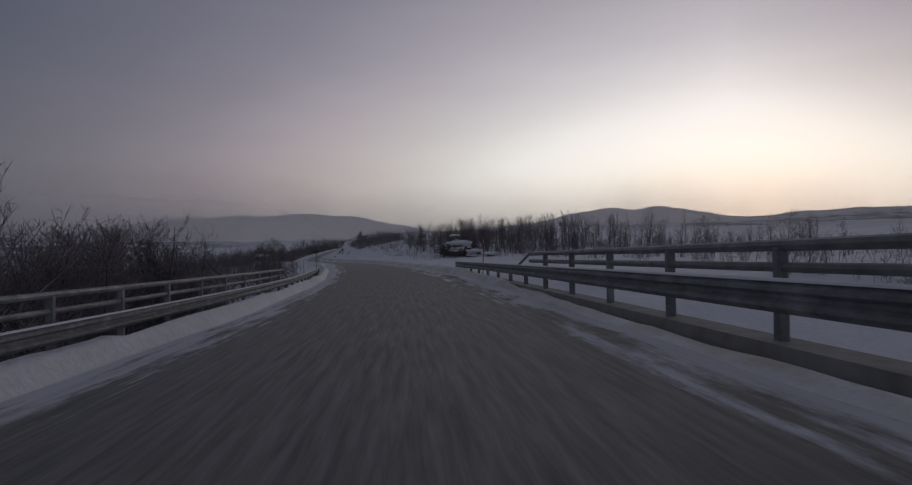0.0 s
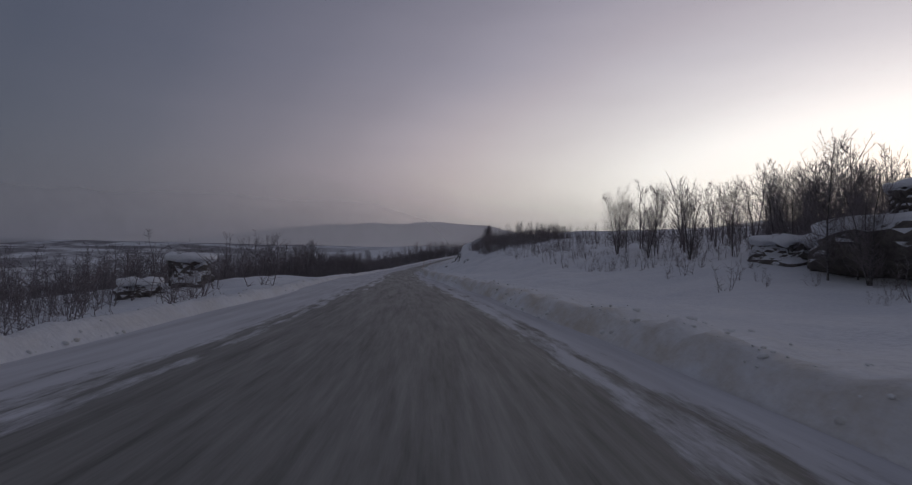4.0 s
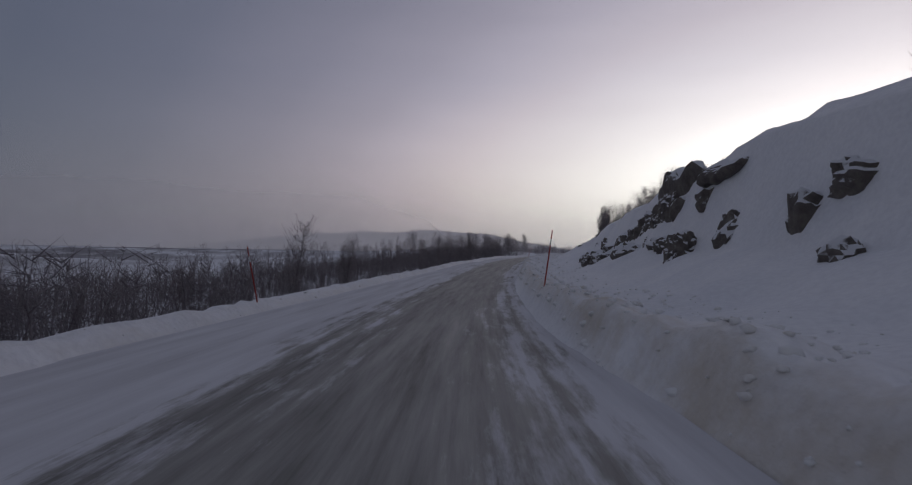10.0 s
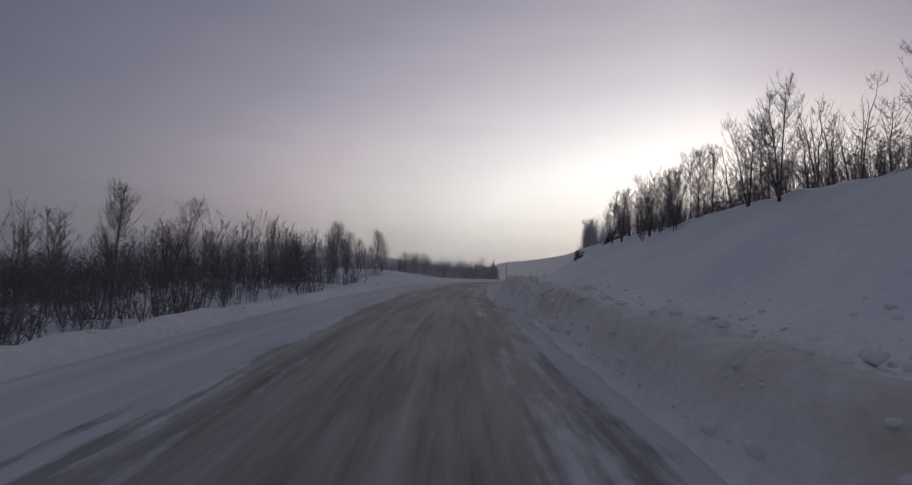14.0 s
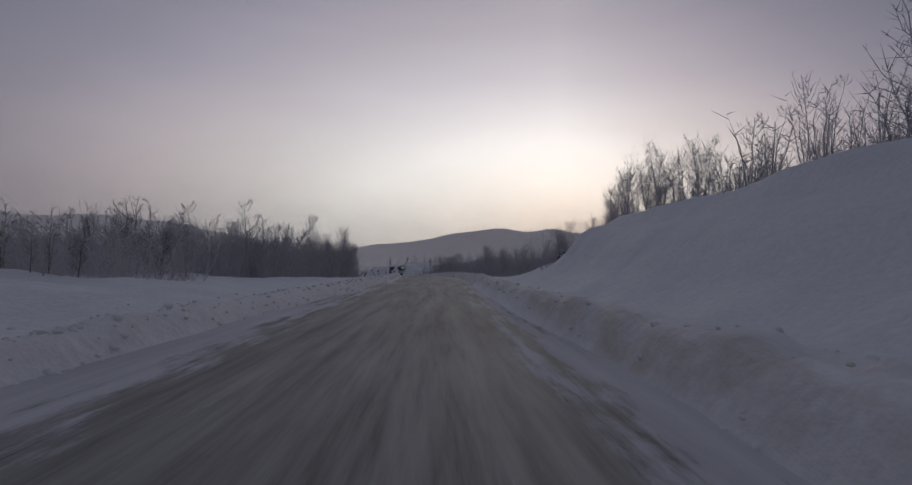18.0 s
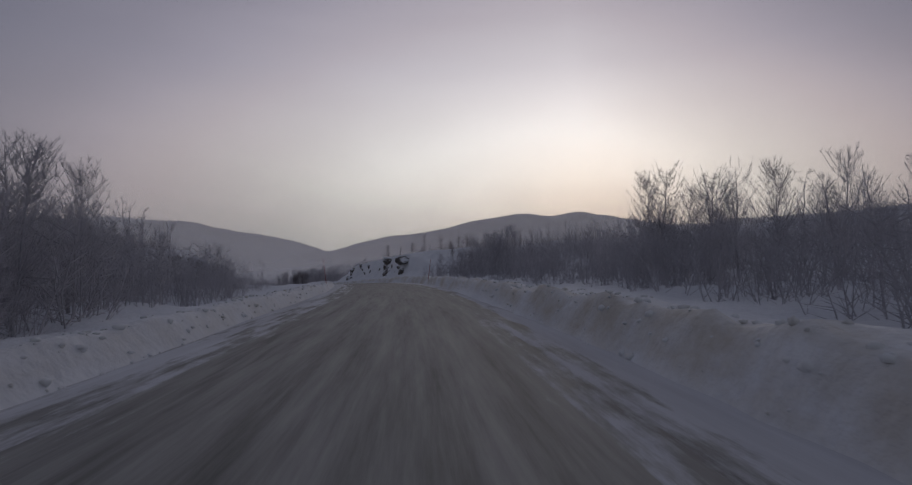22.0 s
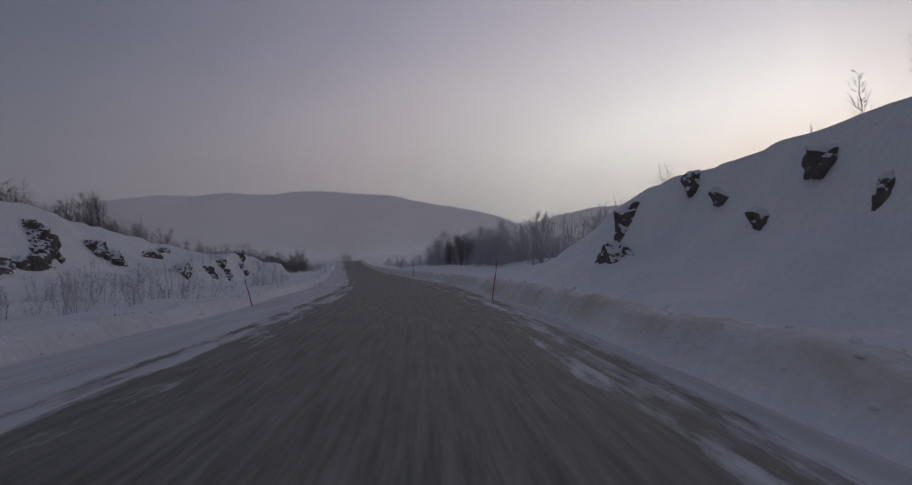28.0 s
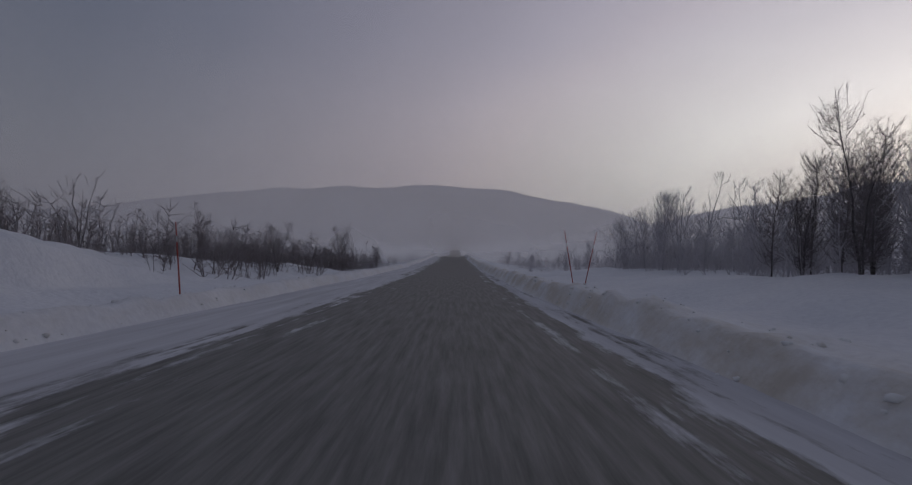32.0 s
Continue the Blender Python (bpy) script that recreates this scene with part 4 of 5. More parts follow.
# ---------------------------------------------------------------- rocks
def boxy(p, power):
    """Moves a point of the unit ball out to a rounded box."""
    k = (abs(p.x) ** power + abs(p.y) ** power + abs(p.z) ** power) ** (1.0 / power)
    return p / max(k, 1e-6)


def rock_mesh(seed, size, rugged=0.32, cuts=4):
    """A broken, angular block with flat facets, steep sides and cracks."""
    rnd = random.Random(seed)
    bm = bmesh.new()
    bmesh.ops.create_icosphere(bm, subdivisions=cuts, radius=1.0)
    planes = []
    for _ in range(9):
        n = Vector((rnd.uniform(-1, 1), rnd.uniform(-1, 1), rnd.uniform(-0.5, 0.6))).normalized()
        planes.append((n, rnd.uniform(0.72, 1.02)))
    off = Vector((rnd.uniform(0, 50), rnd.uniform(0, 50), rnd.uniform(0, 50)))
    stretch = Vector((size[0], size[1], size[2])) / max(size)
    for v in bm.verts:
        p = boxy(v.co, 3.6)
        for n, far in planes:
            k = p.dot(n)
            if k > far:
                p -= n * (k - far) * 0.95
        q = Vector((p.x * stretch.x, p.y * stretch.y, p.z * stretch.z)) * 1.8 + off
        ledge = abs(noise.noise(Vector((q.x * 0.8, q.y * 0.8, q.z * 3.4))))
        p += p.normalized() * (rugged * noise.noise(q) * 0.5 + rugged * 0.35 * noise.noise(q * 2.6) - 0.12 * ledge + 0.05 * noise.noise(q * 7))
        v.co = Vector((p.x * size[0] / 2, p.y * size[1] / 2, p.z * size[2] / 2)) * 1.08
    me = bpy.data.meshes.new("stone")
    bm.to_mesh(me)
    bm.free()
    me.materials.append(ROCK)
    return me


def cap_mesh(seed, size, thick):
    """A rounded blanket of snow lying on the top of a block and bulging over its edges."""
    rnd = random.Random(seed)
    bm = bmesh.new()
    bmesh.ops.create_icosphere(bm, subdivisions=4, radius=1.0)
    off = Vector((rnd.uniform(0, 50), rnd.uniform(0, 50), 0))
    for v in bm.verts:
        p = boxy(v.co, 2.8)
        flat = Vector((p.x, p.y, 0))
        w = 1 + 0.16 * noise.noise(flat * 1.3 + off) + 0.06 * noise.noise(flat * 3.5 + off)
        rise = thick * (1.0 + 0.5 * noise.noise(flat * 1.6 + off)) * (0.35 + 0.65 * math.sqrt(max(p.z, 0))) if p.z > 0 else thick * (0.35 + 0.9 * p.z * (0.6 + noise.noise(flat * 2.2 + off)))
        v.co = Vector((p.x * w * size[0] * 0.52, p.y * w * size[1] * 0.52, size[2] * 0.40 + rise))
    for f in bm.faces:
        f.smooth = True
    me = bpy.data.meshes.new("snow_cap")
    bm.to_mesh(me)
    bm.free()
    me.materials.append(FRESH)
    return me


def slope_offset(s, h, side, start, stop):
    """The offset at which the snow beside the road first reaches the height h."""
    d = side * np.arange(start, stop, 0.05)
    over = np.nonzero(height(np.full(len(d), s), d, False) >= h)[0]
    return float(d[over[0]]) if len(over) else side * stop


def rock(seed, s, d, h, size, tilt=(0, 0), cap=0.0, label="", name="boulder", slope=0):
    """A dark rock at the height h (its middle) with snow on top; size along the road, away from it, and upwards.
    slope: 1 or -1 sets it into the snow slope on that side."""
    if slope:
        d = slope_offset(s, h, slope, 5.0, 13.0) if slope > 0 else slope_offset(s, h, slope, 12.0, 30.0)
        d += slope * 0.33 * size[1]
    root = new(name)
    p = Vector(spot(s, d, h))
    root.matrix_basis = Matrix.Translation(p) @ pose(0, 0, 0, tilt[0], tilt[1], heading(s) + 90)
    part("stone", rock_mesh(seed, size, 0.5, 4 if max(size) > 1.6 else 3), root)
    if cap:
        part("snow_cap", cap_mesh(seed + 7, size, cap), root, "rounded white snow")
    return tagged(root, label or "dark rock showing through a snow slope", "rock", "rocks beside the road")


# flat slab and boulder on the terrace past the bridge
rock(101, 104, 20.5, 2.0, (11, 4, 2.6), cap=0.7, name="rock_outcrop", label="low dark rock slab under thick snow")
rock(102, 104.5, 20.5, 4.1, (2.0, 1.8, 1.5), cap=0.35, label="small dark boulder capped with snow on a slab")
rock(103, 112, 20.5, 2.0, (4, 3, 1.8), cap=0.5)
rock(104, 95, 21, 1.0, (4.5, 2.5, 1.5), cap=0.5)
rock(105, 89, 21.5, 0.7, (3, 2.4, 1.1), cap=0.4)
rock(106, 122, -14.5, 0.6, (3.4, 2.6, 2.2), cap=0.5, label="dark boulder capped with snow in the brush")
rock(107, 116, -15, -0.4, (2.4, 2, 1.2), cap=0.4)
# hillside with ledges
rock(110, 175.5, 8.4, 1.7, (1.3, 1.4, 1.4), slope=1, label="lone dark boulder sticking out of a snow slope")
rock(111, 202, 8.2, 0.6, (1.1, 1.1, 0.9), slope=1, label="small round boulder in a snow slope")
rock(112, 204.5, 8.8, 2.0, (2.4, 1.8, 1.1), (0, 8), slope=1)
rock(113, 209, 9.0, 2.7, (2.4, 1.9, 1.3), slope=1)
rock(114, 212, 9.6, 3.5, (3.0, 1.9, 0.9), slope=1)
rock(115, 218.5, 9.4, 1.4, (0.9, 0.9, 0.9), slope=1)
rock(116, 220.5, 10.2, 3.4, (1.8, 1.5, 1.1), (0, -12), slope=1)
rock(117, 221.8, 8.6, 2.1, (1.4, 1.3, 2.4), slope=1)
rock(118, 226.5, 9.2, 2.1, (2.8, 1.7, 1.9), slope=1)
rock(119, 223.2, 8.3, 2.0, (0.9, 0.9, 0.8), slope=1)
rock(120, 235.8, 9.2, 4.1, (6.4, 2.3, 3.3), slope=1, name="rock_outcrop", label="steep brown rock face under an overhang of snow")
rock(121, 229.5, 10.4, 4.9, (4.6, 1.6, 1.0), slope=1)
rock(123, 230.2, 9.2, 3.8, (1.2, 1.2, 1.0), slope=1)
rock(122, 229.2, 8.2, 1.5, (1.5, 1.1, 1.7), slope=1)
for n in range(16):
    rnd = random.Random(300 + n)
    s = 234 + n * 1.15 + rnd.uniform(-0.4, 0.4)
    top = 4.6 - (s - 234) * 0.15
    for k in range(2):
        rock(130 + 2 * n + k, s + rnd.uniform(-.4, .4), 8.0 + rnd.uniform(-.3, .3) + 0.3 * k, top * (0.42 + 0.42 * k) + rnd.uniform(-.3, .3), (rnd.uniform(1.0, 2.2), rnd.uniform(1.0, 1.5), rnd.uniform(0.7, 1.4)), (rnd.uniform(-15, 15), rnd.uniform(-15, 15)), slope=1, label="broken dark rock with snow on its ledges")
rock(165, 263.4, 8.3, 2.6, (1.2, 1.3, 1.1), slope=1)
rock(166, 262.6, 8.6, 2.8, (0.8, 0.9, 0.7), slope=1)
rock(167, 260.0, 8.0, 1.9, (0.9, 1.0, 0.8), slope=1)
rock(168, 257.4, 8.2, 1.9, (1.6, 1.3, 1.4), slope=1)
rock(169, 283.5, 8.2, 1.7, (0.9, 0.9, 0.6), slope=1, label="small dark stone in a smooth snow slope")
rock(170, 289, 7.6, 1.4, (1.4, 0.8, 0.35), slope=1)
rock(171, 334, 9.4, 3.6, (2.6, 2.0, 2.0), slope=1)
rock(172, 350.8, 9.2, 3.0, (2.4, 1.5, 1.1), (0, 12), slope=1, label="slanting brown rock ledge in a snow slope")
rock(173, 352.5, 8.8, 2.5, (1.0, 0.9, 0.8), slope=1)
rock(174, 360.6, 9.4, 3.1, (1.8, 1.7, 1.9), (0, 8), slope=1, label="brown upright rock under a cushion of snow")
rock(175, 403, 8.8, 1.7, (1.5, 1.1, 1.7), (0, 20), slope=1, label="dark crack of rock in a rounded snow slope")
# rock cutting on the far bend
FACE = "dark bare rock breaking through a steep snow slope"
rock(180, 552.6, 12.3, 4.25, (7.2, 3.6, 1.5), (0, 3), name="rock_outcrop", label="large dark overhanging rock slab under a snow cap")
rock(181, 553.0, 10.0, 1.7, (4.0, 2.0, 1.9), (4, 6), slope=1, name="rock_outcrop", label=FACE)
rock(182, 556.2, 10.2, 3.0, (2.6, 1.8, 1.0), (0, -6), slope=1, label=FACE)
rock(197, 557.4, 10.2, 1.9, (0.8, 1.0, 0.9), slope=1)
rock(183, 564.2, 12.0, 4.7, (2.4, 3.2, 1.4), (3, -6), cap=0.22, name="rock_outcrop", label="jutting dark rock ledge with a smooth snow cap")
rock(184, 565.4, 10.6, 3.3, (1.9, 1.6, 2.6), (0, 6), slope=1, label=FACE)
rock(193, 563.2, 10.6, 2.4, (3.0, 1.6, 2.2), (0, -10), slope=1, label=FACE)
rock(185, 561.0, 10.2, 1.8, (1.1, 1.2, 2.0), (0, 12), slope=1, label=FACE)
rock(194, 560.6, 10.6, 3.3, (1.2, 1.1, 1.0), (0, 25), slope=1)
rock(195, 562.6, 11.0, 4.6, (1.0, 1.0, 1.1), (0, -25), slope=1)
rock(186, 569.5, 10.4, 3.2, (1.3, 1.2, 0.9), (0, 18), slope=1)
rock(187, 580.0, 11.0, 4.2, (1.5, 1.2, 1.0), (0, -10), slope=1)
rock(188, 577.2, 10.8, 2.4, (0.8, 1.0, 1.9), (0, 8), slope=1)
rock(189, 584.8, 10.8, 3.6, (1.2, 1.0, 0.8), (0, -25), slope=1)
rock(196, 582.2, 10.6, 2.7, (1.5, 1.1, 0.8), (0, -20), slope=1)
rock(192, 587.2, 11.4, 4.6, (0.9, 1.0, 1.1), (0, 12), slope=1)
rock(190, 592.6, 10.6, 2.7, (2.4, 1.9, 3.0), (0, 5), slope=1, label="dark upright rock face at the end of a cutting")
rock(191, 590.6, 10.0, 1.4, (2.6, 1.6, 1.6), slope=1, label=FACE)
rock(198, 563.0, 10.6, 1.5, (3.8, 2.0, 2.4), (0, 4), slope=1, label=FACE)
# cutting on the other side
for n in range(27):
    rnd = random.Random(500 + n)
    s = 513 + n * 4.9 + rnd.uniform(-1.2, 1.2)
    d = keyed(s, [(515, -23.5), (560, -27.0), (600, -26.2), (625, -22.5), (640, -19.5), (662, -16.0)])
    top = keyed(s, [(510, 3.4), (560, 3.9), (598, 4.0), (630, 3.6), (650, 2.6), (662, 1.8)])
    for k in range(3):
        if rnd.random() < 0.28:
            continue
        grown = rnd.choice((0.7, 0.9, 1.2, 1.5, 1.9)) * float(keyed(s, [(500, 0.8), (530, 1.0), (600, 1.0), (625, 0.65)]))
        rock(520 + 3 * n + k, s + rnd.uniform(-2.2, 2.2), d + 0.5 - 1.1 * k, top * (0.22 + 0.31 * k) + rnd.uniform(-.5, .5), (grown * rnd.uniform(1.2, 2.6), rnd.uniform(1.5, 2.2), grown * rnd.uniform(1.0, 2.0)), (rnd.uniform(-15, 15), rnd.uniform(-35, 35)), slope=-1, label="dark broken rock of a low cutting under snow")


# ---------------------------------------------------------------- woods
# beyond the bridge
wood(11, 52, 84, -24, -11, 60, 4.4, 6.4)
wood(10, 16, 44, -24, -14, 60, 8.0, 9.6, False, 16)
wood(12, 20, 90, -60, -24, 80, 4.6, 6.8)
thicket(13, 10, 120, -40, -9, 900, 1.4, 3.6)
thicket(36, 14, 48, -28, -13, 460, 5.4, 8.0)
wood(75, 84, 140, 27, 60, 120, 5.4, 7.6)
wood(14, 70, 125, 23, 40, 60, 4.6, 7.0)
wood(15, 20, 80, 27, 60, 70, 3.2, 5.0)
wood(16, 103, 134, 18, 34, 56, 5.2, 7.4, False, 10)
thicket(17, 20, 160, 22, 60, 900, 1.0, 2.8)
thicket(18, 98, 165, 13, 24, 260, 0.6, 1.8)
# along the left
wood(21, 128, 190, -34, -13, 115, 3.6, 5.8)
wood(22, 176, 208, -32, -11.5, 80, 3.6, 5.8, False, 12)
wood(74, 206, 234, -32, -11, 60, 2.6, 4.4, False, 6)
wood(64, 146, 216, -24, -12.5, 70, 4.8, 6.8, False, 22)
wood(65, 232, 262, -32, -10, 70, 2.4, 4.2)
for s, d, tall, shape in ((219, -13.5, 6.6, 0), (237, -10.8, 5.4, 4), (197, -13.0, 5.6, 2), (250, -12.0, 4.6, 5), (305, -13.0, 5.6, 3), (311, -14.5, 5.2, 1), (289, -12.5, 4.6, 0), (189, -13.0, 6.2, 2), (182, -14.0, 5.6, 7)):
    birch(s, d, tall, shape, 25 * shape)
wood(23, 262, 322, -36, -9.5, 120, 2.4, 4.6)
wood(24, 350, 400, -36, -13, 130, 2.6, 4.4, False, 8)
wood(70, 318, 352, -36, -12, 110, 3.8, 5.8, False, 8)
wood(25, 410, 470, -34, -11.5, 200, 4.8, 7.2, True, 16)
wood(73, 396, 412, -34, -13, 40, 3.4, 5.0, True, 5)
wood(26, 468, 506, -36, -14, 80, 4.4, 6.8, True)
wood(56, 512, 600, -50, -29, 40, 2.2, 3.8)
thicket(27, 150, 234, -28, -9, 1500, 1.4, 3.4)
thicket(66, 234, 325, -28, -8, 1700, 1.0, 2.5)
thicket(76, 280, 326, -24, -8.5, 600, 1.2, 2.8)
thicket(34, 112, 152, -34, -14, 420, 1.4, 3.6)
thicket(28, 328, 400, -34, -11, 1150, 1.2, 3.0, True)
thicket(35, 400, 504, -30, -11.5, 1700, 2.0, 4.4, True)
wood(29, 600, 680, -48, -26, 55, 2.6, 4.6)
wood(30, 664, 760, -50, -14, 110, 4.0, 6.5)
thicket(31, 570, 668, -38, -27.5, 950, 1.6, 3.4)
thicket(37, 508, 570, -40, -29, 260, 1.2, 3.0)
thicket(32, 500, 655, -19.5, -10.5, 420, 0.6, 2.0, True)
thicket(33, 672, 860, -70, -10, 620, 1.2, 3.0)
# along the right
wood(41, 150, 206, 14, 32, 80, 1.6, 3.2)
wood(40, 192, 212, 15, 29, 34, 2.8, 4.4)
wood(42, 248, 276, 12, 30, 44, 2.0, 3.2)
wood(67, 274, 304, 10.5, 28, 100, 2.4, 4.0, False, 9)
wood(43, 300, 332, 9.5, 24, 90, 2.8, 4.4, False, 12)
wood(71, 330, 350, 12.0, 28, 50, 2.6, 4.2, True, 6)
wood(44, 345, 405, 11.0, 27, 150, 2.9, 4.8, True, 12)
wood(45, 474, 480, 13, 15, 2, 6.4, 7.0, True)
wood(60, 465, 472, 13, 17, 5, 5.4, 6.6, True)
wood(46, 425, 532, 10.5, 34, 290, 3.0, 5.2, True, 18)
wood(58, 504, 517, 12.5, 17, 12, 4.8, 6.4, True, 12)
wood(47, 520, 600, 16, 40, 50, 2.6, 4.6)
# these two woods are coloured pale in place of haze
wood(48, 612, 690, 13.5, 28, 130, 4.6, 6.8, True, 14)
wood(49, 690, 800, 12, 50, 70, 3.2, 5.2, True)
thicket(50, 165, 210, 12, 27, 600, 1.2, 2.8)
thicket(68, 208, 252, 13, 24, 70, 0.6, 1.6)
thicket(69, 250, 345, 12, 27, 1200, 1.2, 2.8)
thicket(51, 335, 430, 11, 32, 1300, 1.0, 2.8, True)
thicket(52, 430, 532, 9.5, 34, 1800, 1.2, 3.2, True)
# brush coloured pale in place of haze
thicket(53, 690, 860, 14, 44, 900, 1.0, 3.0, True)
thicket(54, 520, 604, 17, 44, 260, 0.8, 2.2)
wood(57, 648, 661, 12, 17, 12, 4.6, 6.2, False, 12)
wood(59, 409, 420, 11.5, 16, 9, 3.6, 4.6, True, 9)
# the same haze put into the brush colour
thicket(61, 613, 690, 13.5, 27, 800, 1.8, 4.2, True)
for s, d, tall, shape in ((406, 13, 6.2, 1), (408, 14.5, 5.8, 3), (404.5, 15, 5.2, 7), (399, 13.5, 5.4, 2), (397, 15, 5.0, 5)):
    birch(s, d, tall, shape, 30 * shape, True)
wood(62, 436, 462, -17, -12.5, 14, 5.2, 6.6, True, 14)
thicket(63, 662, 745, -36, -13.5, 620, 1.8, 4.6)


# ---------------------------------------------------------------- bridge rails
def run_of(s0, s1, d, h0, h1, wide, thick_mat, name, parent, origin, steps=None):
    """A rail of a given outline swept along the road; wide: outline as (offset, height) pairs."""
    n = max(2, int((s1 - s0) / 1.0) + 1)
    ss = np.linspace(s0, s1, n)
    hh = np.linspace(h0, h1, n)
    verts, faces = [], []
    k = len(wide)
    for s, h in zip(ss, hh):
        for a, b in wide:
            verts.append(Vector(spot(s, d + a, h + b + float(lean(s)) * d)) - origin)
    for i in range(n - 1):
        for j in range(k):
            p, q = i * k + j, i * k + (j + 1) % k
            faces.append((p, q, q + k, p + k))
    faces.append(tuple(range(k)))
    faces.append(tuple(range((n - 1) * k, n * k))[::-1])
    return part(name, mesh_of(name, verts, faces, thick_mat), parent)


TUBE = [(0.05 * math.cos(a * math.pi / 4), 0.06 * math.sin(a * math.pi / 4)) for a in range(8)]
SLIM = [(0.035 * math.cos(a * math.pi / 4), 0.05 * math.sin(a * math.pi / 4)) for a in range(8)]


def beam_outline(side):
    """The folded section of a crash beam, facing the road."""
    front = [(0.0, 0.16), (0.03, 0.15), (0.08, 0.10), (0.08, 0.06), (0.02, 0.02), (0.02, -0.02), (0.08, -0.06), (0.08, -0.10), (0.03, -0.15), (0.0, -0.16)]
    back = [(x - 0.02, y) for x, y in reversed(front)]
    return [(-side * x, y) for x, y in front + back]


def bridge_rail(side, d, s0, s1, guard_end, gap, label):
    root = new("bridge_railing")
    origin = Vector(spot(s0, d, 0))
    root.location = origin
    top, middle = (1.12, 0.90) if side > 0 else (1.30, 1.02)
    run_of(s0, s1, d, top, top, TUBE, STEEL, "top_rail", root, origin)
    run_of(s0, s1, d, middle, middle, SLIM, STEEL, "middle_rail", root, origin)
    beam = run_of(s0, guard_end, d - side * 0.16, 0.66, 0.60, beam_outline(side), STEEL, "crash_beam", root, origin)
    load = [(0.045 * math.cos(a * math.pi / 5), 0.035 * math.sin(a * math.pi / 5)) for a in range(6)]
    run_of(s0, guard_end, d - side * 0.19, 0.815, 0.755, load, FRESH, "snow_load", beam, origin)
    run_of(s1, s1 + 2.2, d, top, 0.62, SLIM, STEEL, "end_rail", root, origin)
    s = s0 + 0.4
    while s < guard_end - 0.2:
        tall = top - 0.02 if s < s1 + 0.1 else 0.68
        bm = bmesh.new()
        box(bm, (0.12, 0.10, tall + 0.5), (0, 0, (tall - 0.5) / 2), 0.012)
        post = bm_part("post", bm, STEEL, root)
        post.matrix_local = Matrix.Translation(Vector(spot(s, d, float(lean(s)) * d)) - origin) @ pose(0, 0, 0, 0, 0, heading(s))
        s += gap
    return tagged(root, label, "railing", "railings of the bridge")


bridge_rail(1, 3.75, -24, 17.0, 34, 2.42, "grey steel bridge railing with frost and a folded crash beam")
bridge_rail(-1, -6.1, -24, 31, 66, 2.42, "grey steel bridge railing with frost, snow packed under its beam")


def kerb(d, s0, s1, label):
    """Edge beam of the bridge deck."""
    ss = np.arange(s0, s1, 1.0)
    out = [(-0.22, 0.02), (-0.22, 0.16), (0.22, 0.16), (0.22, -1.1), (-0.1, -1.1)]
    verts, faces = [], []
    k = len(out)
    for s in ss:
        for a, b in out:
            verts.append(spot(s, d + math.copysign(1, d) * a, b + float(lean(s)) * d))
    for i in range(len(ss) - 1):
        for j in range(k):
            p, q = i * k + j, i * k + (j + 1) % k
            faces.append((p, q, q + k, p + k))
    ob = new("bridge_edge", mesh_of("bridge_edge", verts, faces, CONCRETE))
    tagged(ob, label, "bridge edge", kind="structure")


kerb(3.75, -40, 24, "grey concrete edge beam of the bridge, dusted with snow")
kerb(-6.1, -40, 50, "grey concrete edge beam of the bridge, dusted with snow")


# ---------------------------------------------------------------- signs and poles
def snow_pole(s, d, tall, tip_s=0.0, tip_d=0.0, mats=(RED, WHITE), label="thin red snow pole leaning in the roadside bank"):
    root = new("snow_pole")
    base = ground_at(s, d)
    root.matrix_basis = Matrix.Translation(base) @ pose(0, 0, 0, tip_s, tip_d, heading(s))
    z = -0.35
    for n, (length, mat, name) in enumerate(((tall * 0.72 + 0.35, mats[0], "shaft"), (0.16, mats[1], "reflector_band"), (tall * 0.28 - 0.16, mats[0], "tip"))):
        bm = bmesh.new()
        r = 0.021 - 0.003 * n
        bmesh.ops.create_cone(bm, cap_ends=True, segments=8, radius1=r, radius2=r - 0.003, depth=length, matrix=Matrix.Translation((0, 0, z + length / 2)))
        made = bm_part(name, bm, mat, root if n == 0 else shaft)
        shaft = made if n == 0 else shaft
        z += length
    return tagged(root, label, "snow pole", "snow poles along the road")


# leaning a little, as the plough has left them
for s, d, tall, a, b in ((27.3, 3.95, 2.3, 0, 2), (165.8, 2.2, 1.5, 0, 11), (221.0, 1.9, 1.45, 0, 8), (266.4, 2.0, 1.5, 0, 14), (325, 2.3, 1.5, 0, 4), (436.5, 2.75, 1.75, 0, 9), (494.6, 3.3, 1.8, 0, 8),
                         (584.6, 2.65, 1.6, 0, 8), (624, 2.9, 1.7, 0, 5), (660, 5.2, 2.4, 6, 10), (660.6, 4.9, 2.4, -5, -9), (62, -7.6, 2.2, 0, -3), (72, -6.6, 2.0, 0, 4),
                         (221, -5.7, 1.5, 0, -12), (488, -5.0, 1.9, 0, -6), (584, -5.6, 1.1, 0, -14), (651, -6.9, 1.8, 0, -4)):
    snow_pole(s, d, tall, a, b)


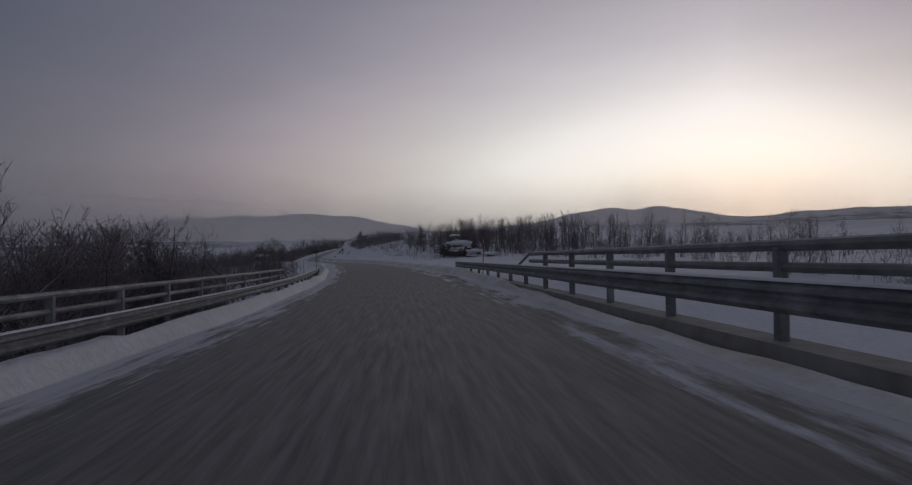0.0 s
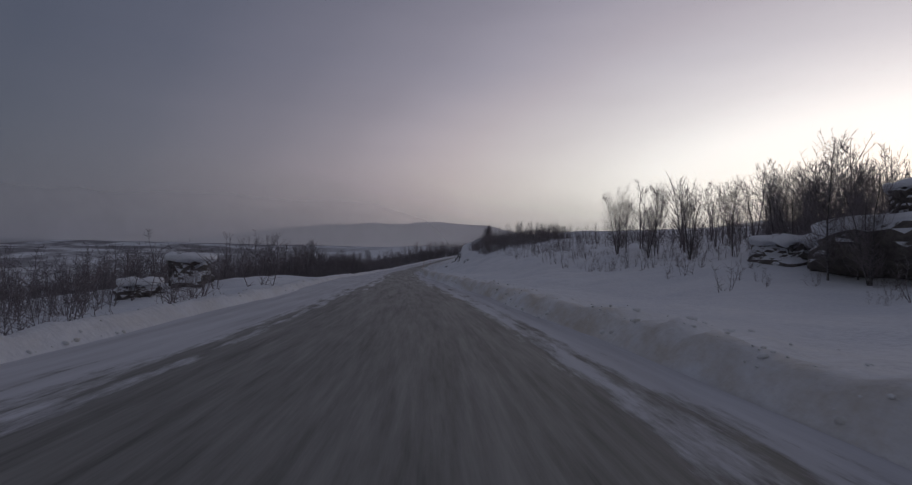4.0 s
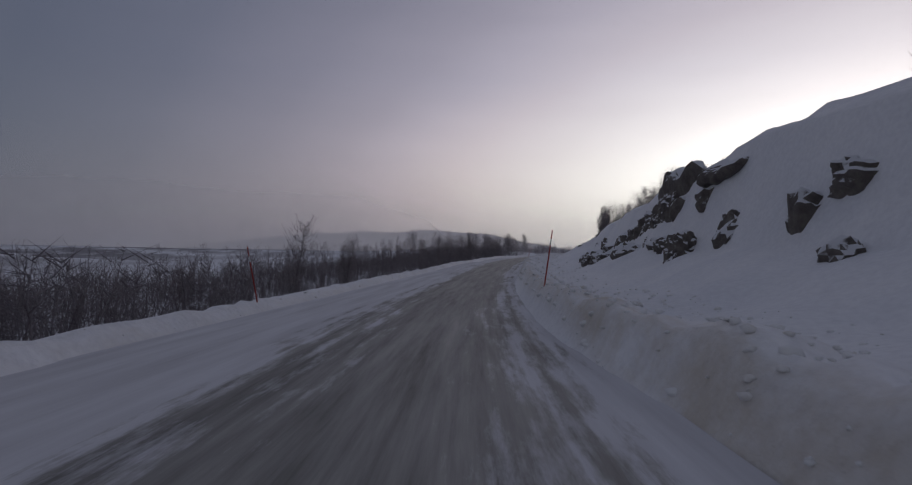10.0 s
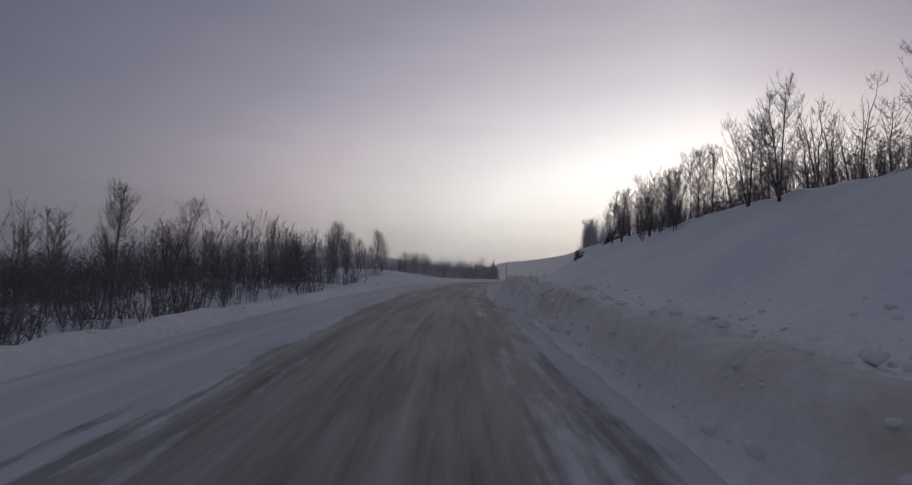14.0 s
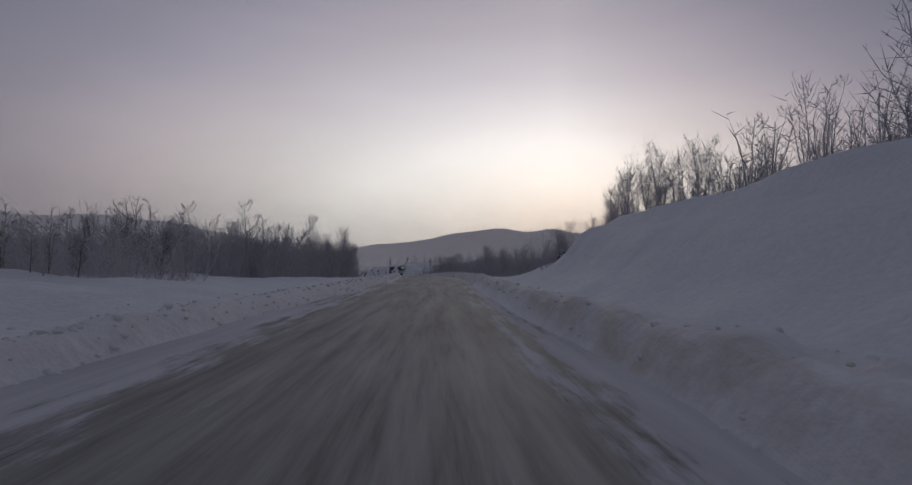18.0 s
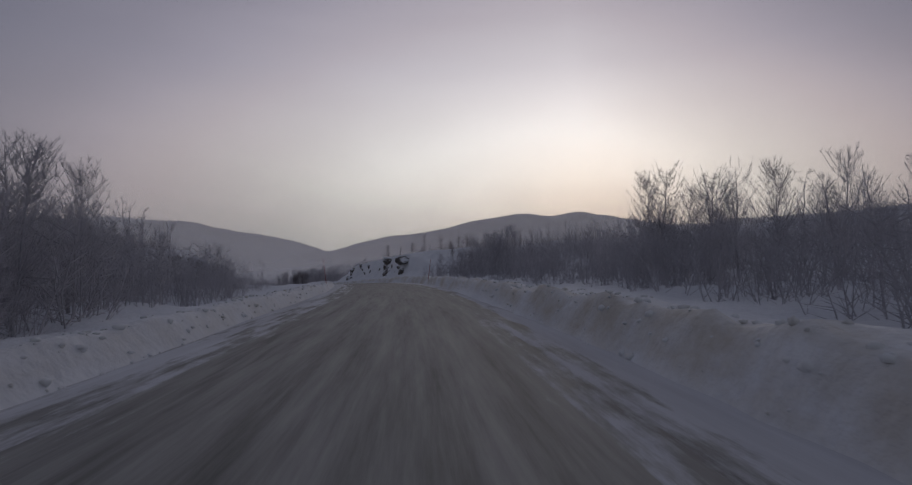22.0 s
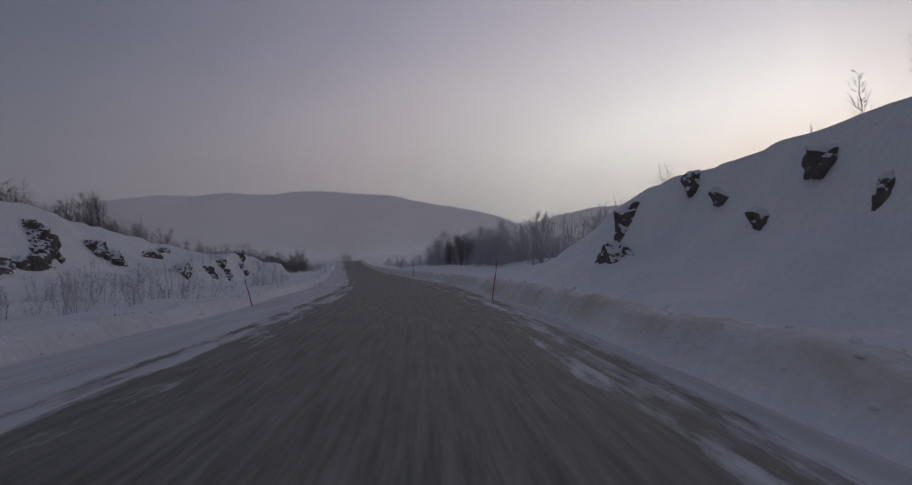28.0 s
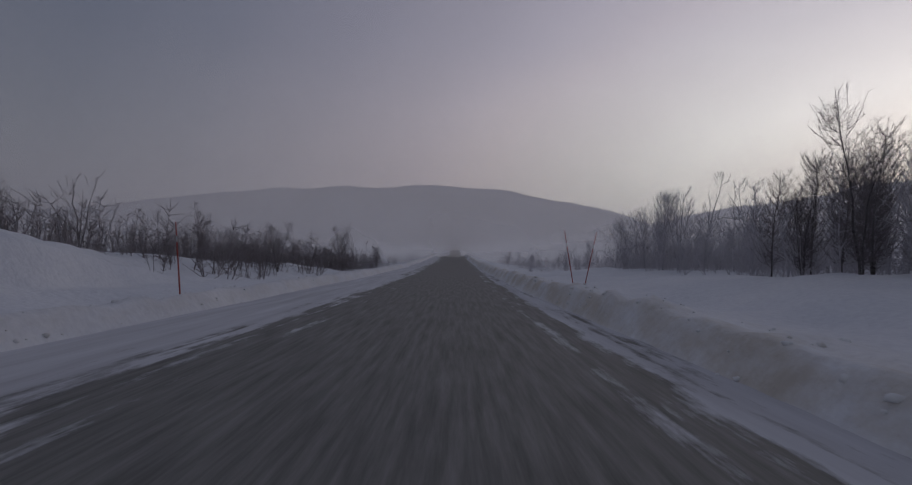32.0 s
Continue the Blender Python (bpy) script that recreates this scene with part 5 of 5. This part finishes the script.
def road_sign(s, d):
    """A small plate on a post, with snow heaped round its foot."""
    root = new("road_sign")
    root.matrix_basis = Matrix.Translation(ground_at(s, d)) @ pose(0, 0, 0, 0, 0, heading(s))
    bm = bmesh.new()
    bmesh.ops.create_cone(bm, cap_ends=True, segments=10, radius1=0.035, radius2=0.035, depth=2.9, matrix=Matrix.Translation((0, 0, 0.95)))
    bm_part("post", bm, SIGN_BACK, root)
    bm = bmesh.new()
    box(bm, (0.62, 0.03, 0.30), (0, -0.05, 2.28), 0.012)
    plate = bm_part("plate", bm, DARK, root, "dark weathered sign plate")
    bm = bmesh.new()
    box(bm, (0.56, 0.006, 0.05), (0, -0.069, 2.33))
    bm_part("bar", bm, SIGN_BACK, plate)
    return tagged(root, "small dark plate on a thin post by the road", "sign")


road_sign(67.5, -6.5)


# ---------------------------------------------------------------- clods thrown up by the plough
def clod_shape(seed):
    rnd = random.Random(seed)
    bm = bmesh.new()
    bmesh.ops.create_icosphere(bm, subdivisions=1, radius=0.5)
    for v in bm.verts:
        v.co *= rnd.uniform(0.55, 1.3)
        v.co.z *= 0.7
    out = np.array([v.co[:] for v in bm.verts]), np.array([[v.index for v in f.verts] for f in bm.faces])
    bm.free()
    return out


def clods(seed, side, s0, s1, per_metre, low, big, mid=0.1, wide=0.75):
    """Lumps of hard snow along the bank on one side, too many to count."""
    rnd = np.random.RandomState(seed)
    count = int((s1 - s0) * per_metre)
    s = rnd.uniform(s0, s1, count)
    crest = crest_right(s) if side > 0 else crest_left(s)
    e = rnd.normal(mid, wide, count)
    d = crest + side * np.clip(e, -0.5, 3.4)
    size = low + (big - low) * rnd.rand(count) ** 2.5
    places = spot(s, d, height(s, d) + 0.02 * size)
    v, f = scattered([clod_shape(900 + n) for n in range(7)], places, size, random.Random(seed))
    ob = new("snow_clods", joined("snow_clods", v, f, SNOW_CLOD))
    tagged(ob, "lumps of dirty ploughed snow along the roadside bank", "snow clods", kind="stuff")


clods(71, 1, 40, 340, 11.0, 0.04, 0.17)
clods(72, 1, 340, 700, 8.0, 0.04, 0.16)
clods(73, -1, 60, 700, 6.0, 0.04, 0.15)
clods(74, 1, 185, 310, 30.0, 0.05, 0.2, 1.1, 0.9)
clods(75, 1, 405, 470, 14.0, 0.05, 0.17, 0.3, 0.6)
clods(76, -1, 360, 480, 18.0, 0.05, 0.2, 0.3, 0.8)
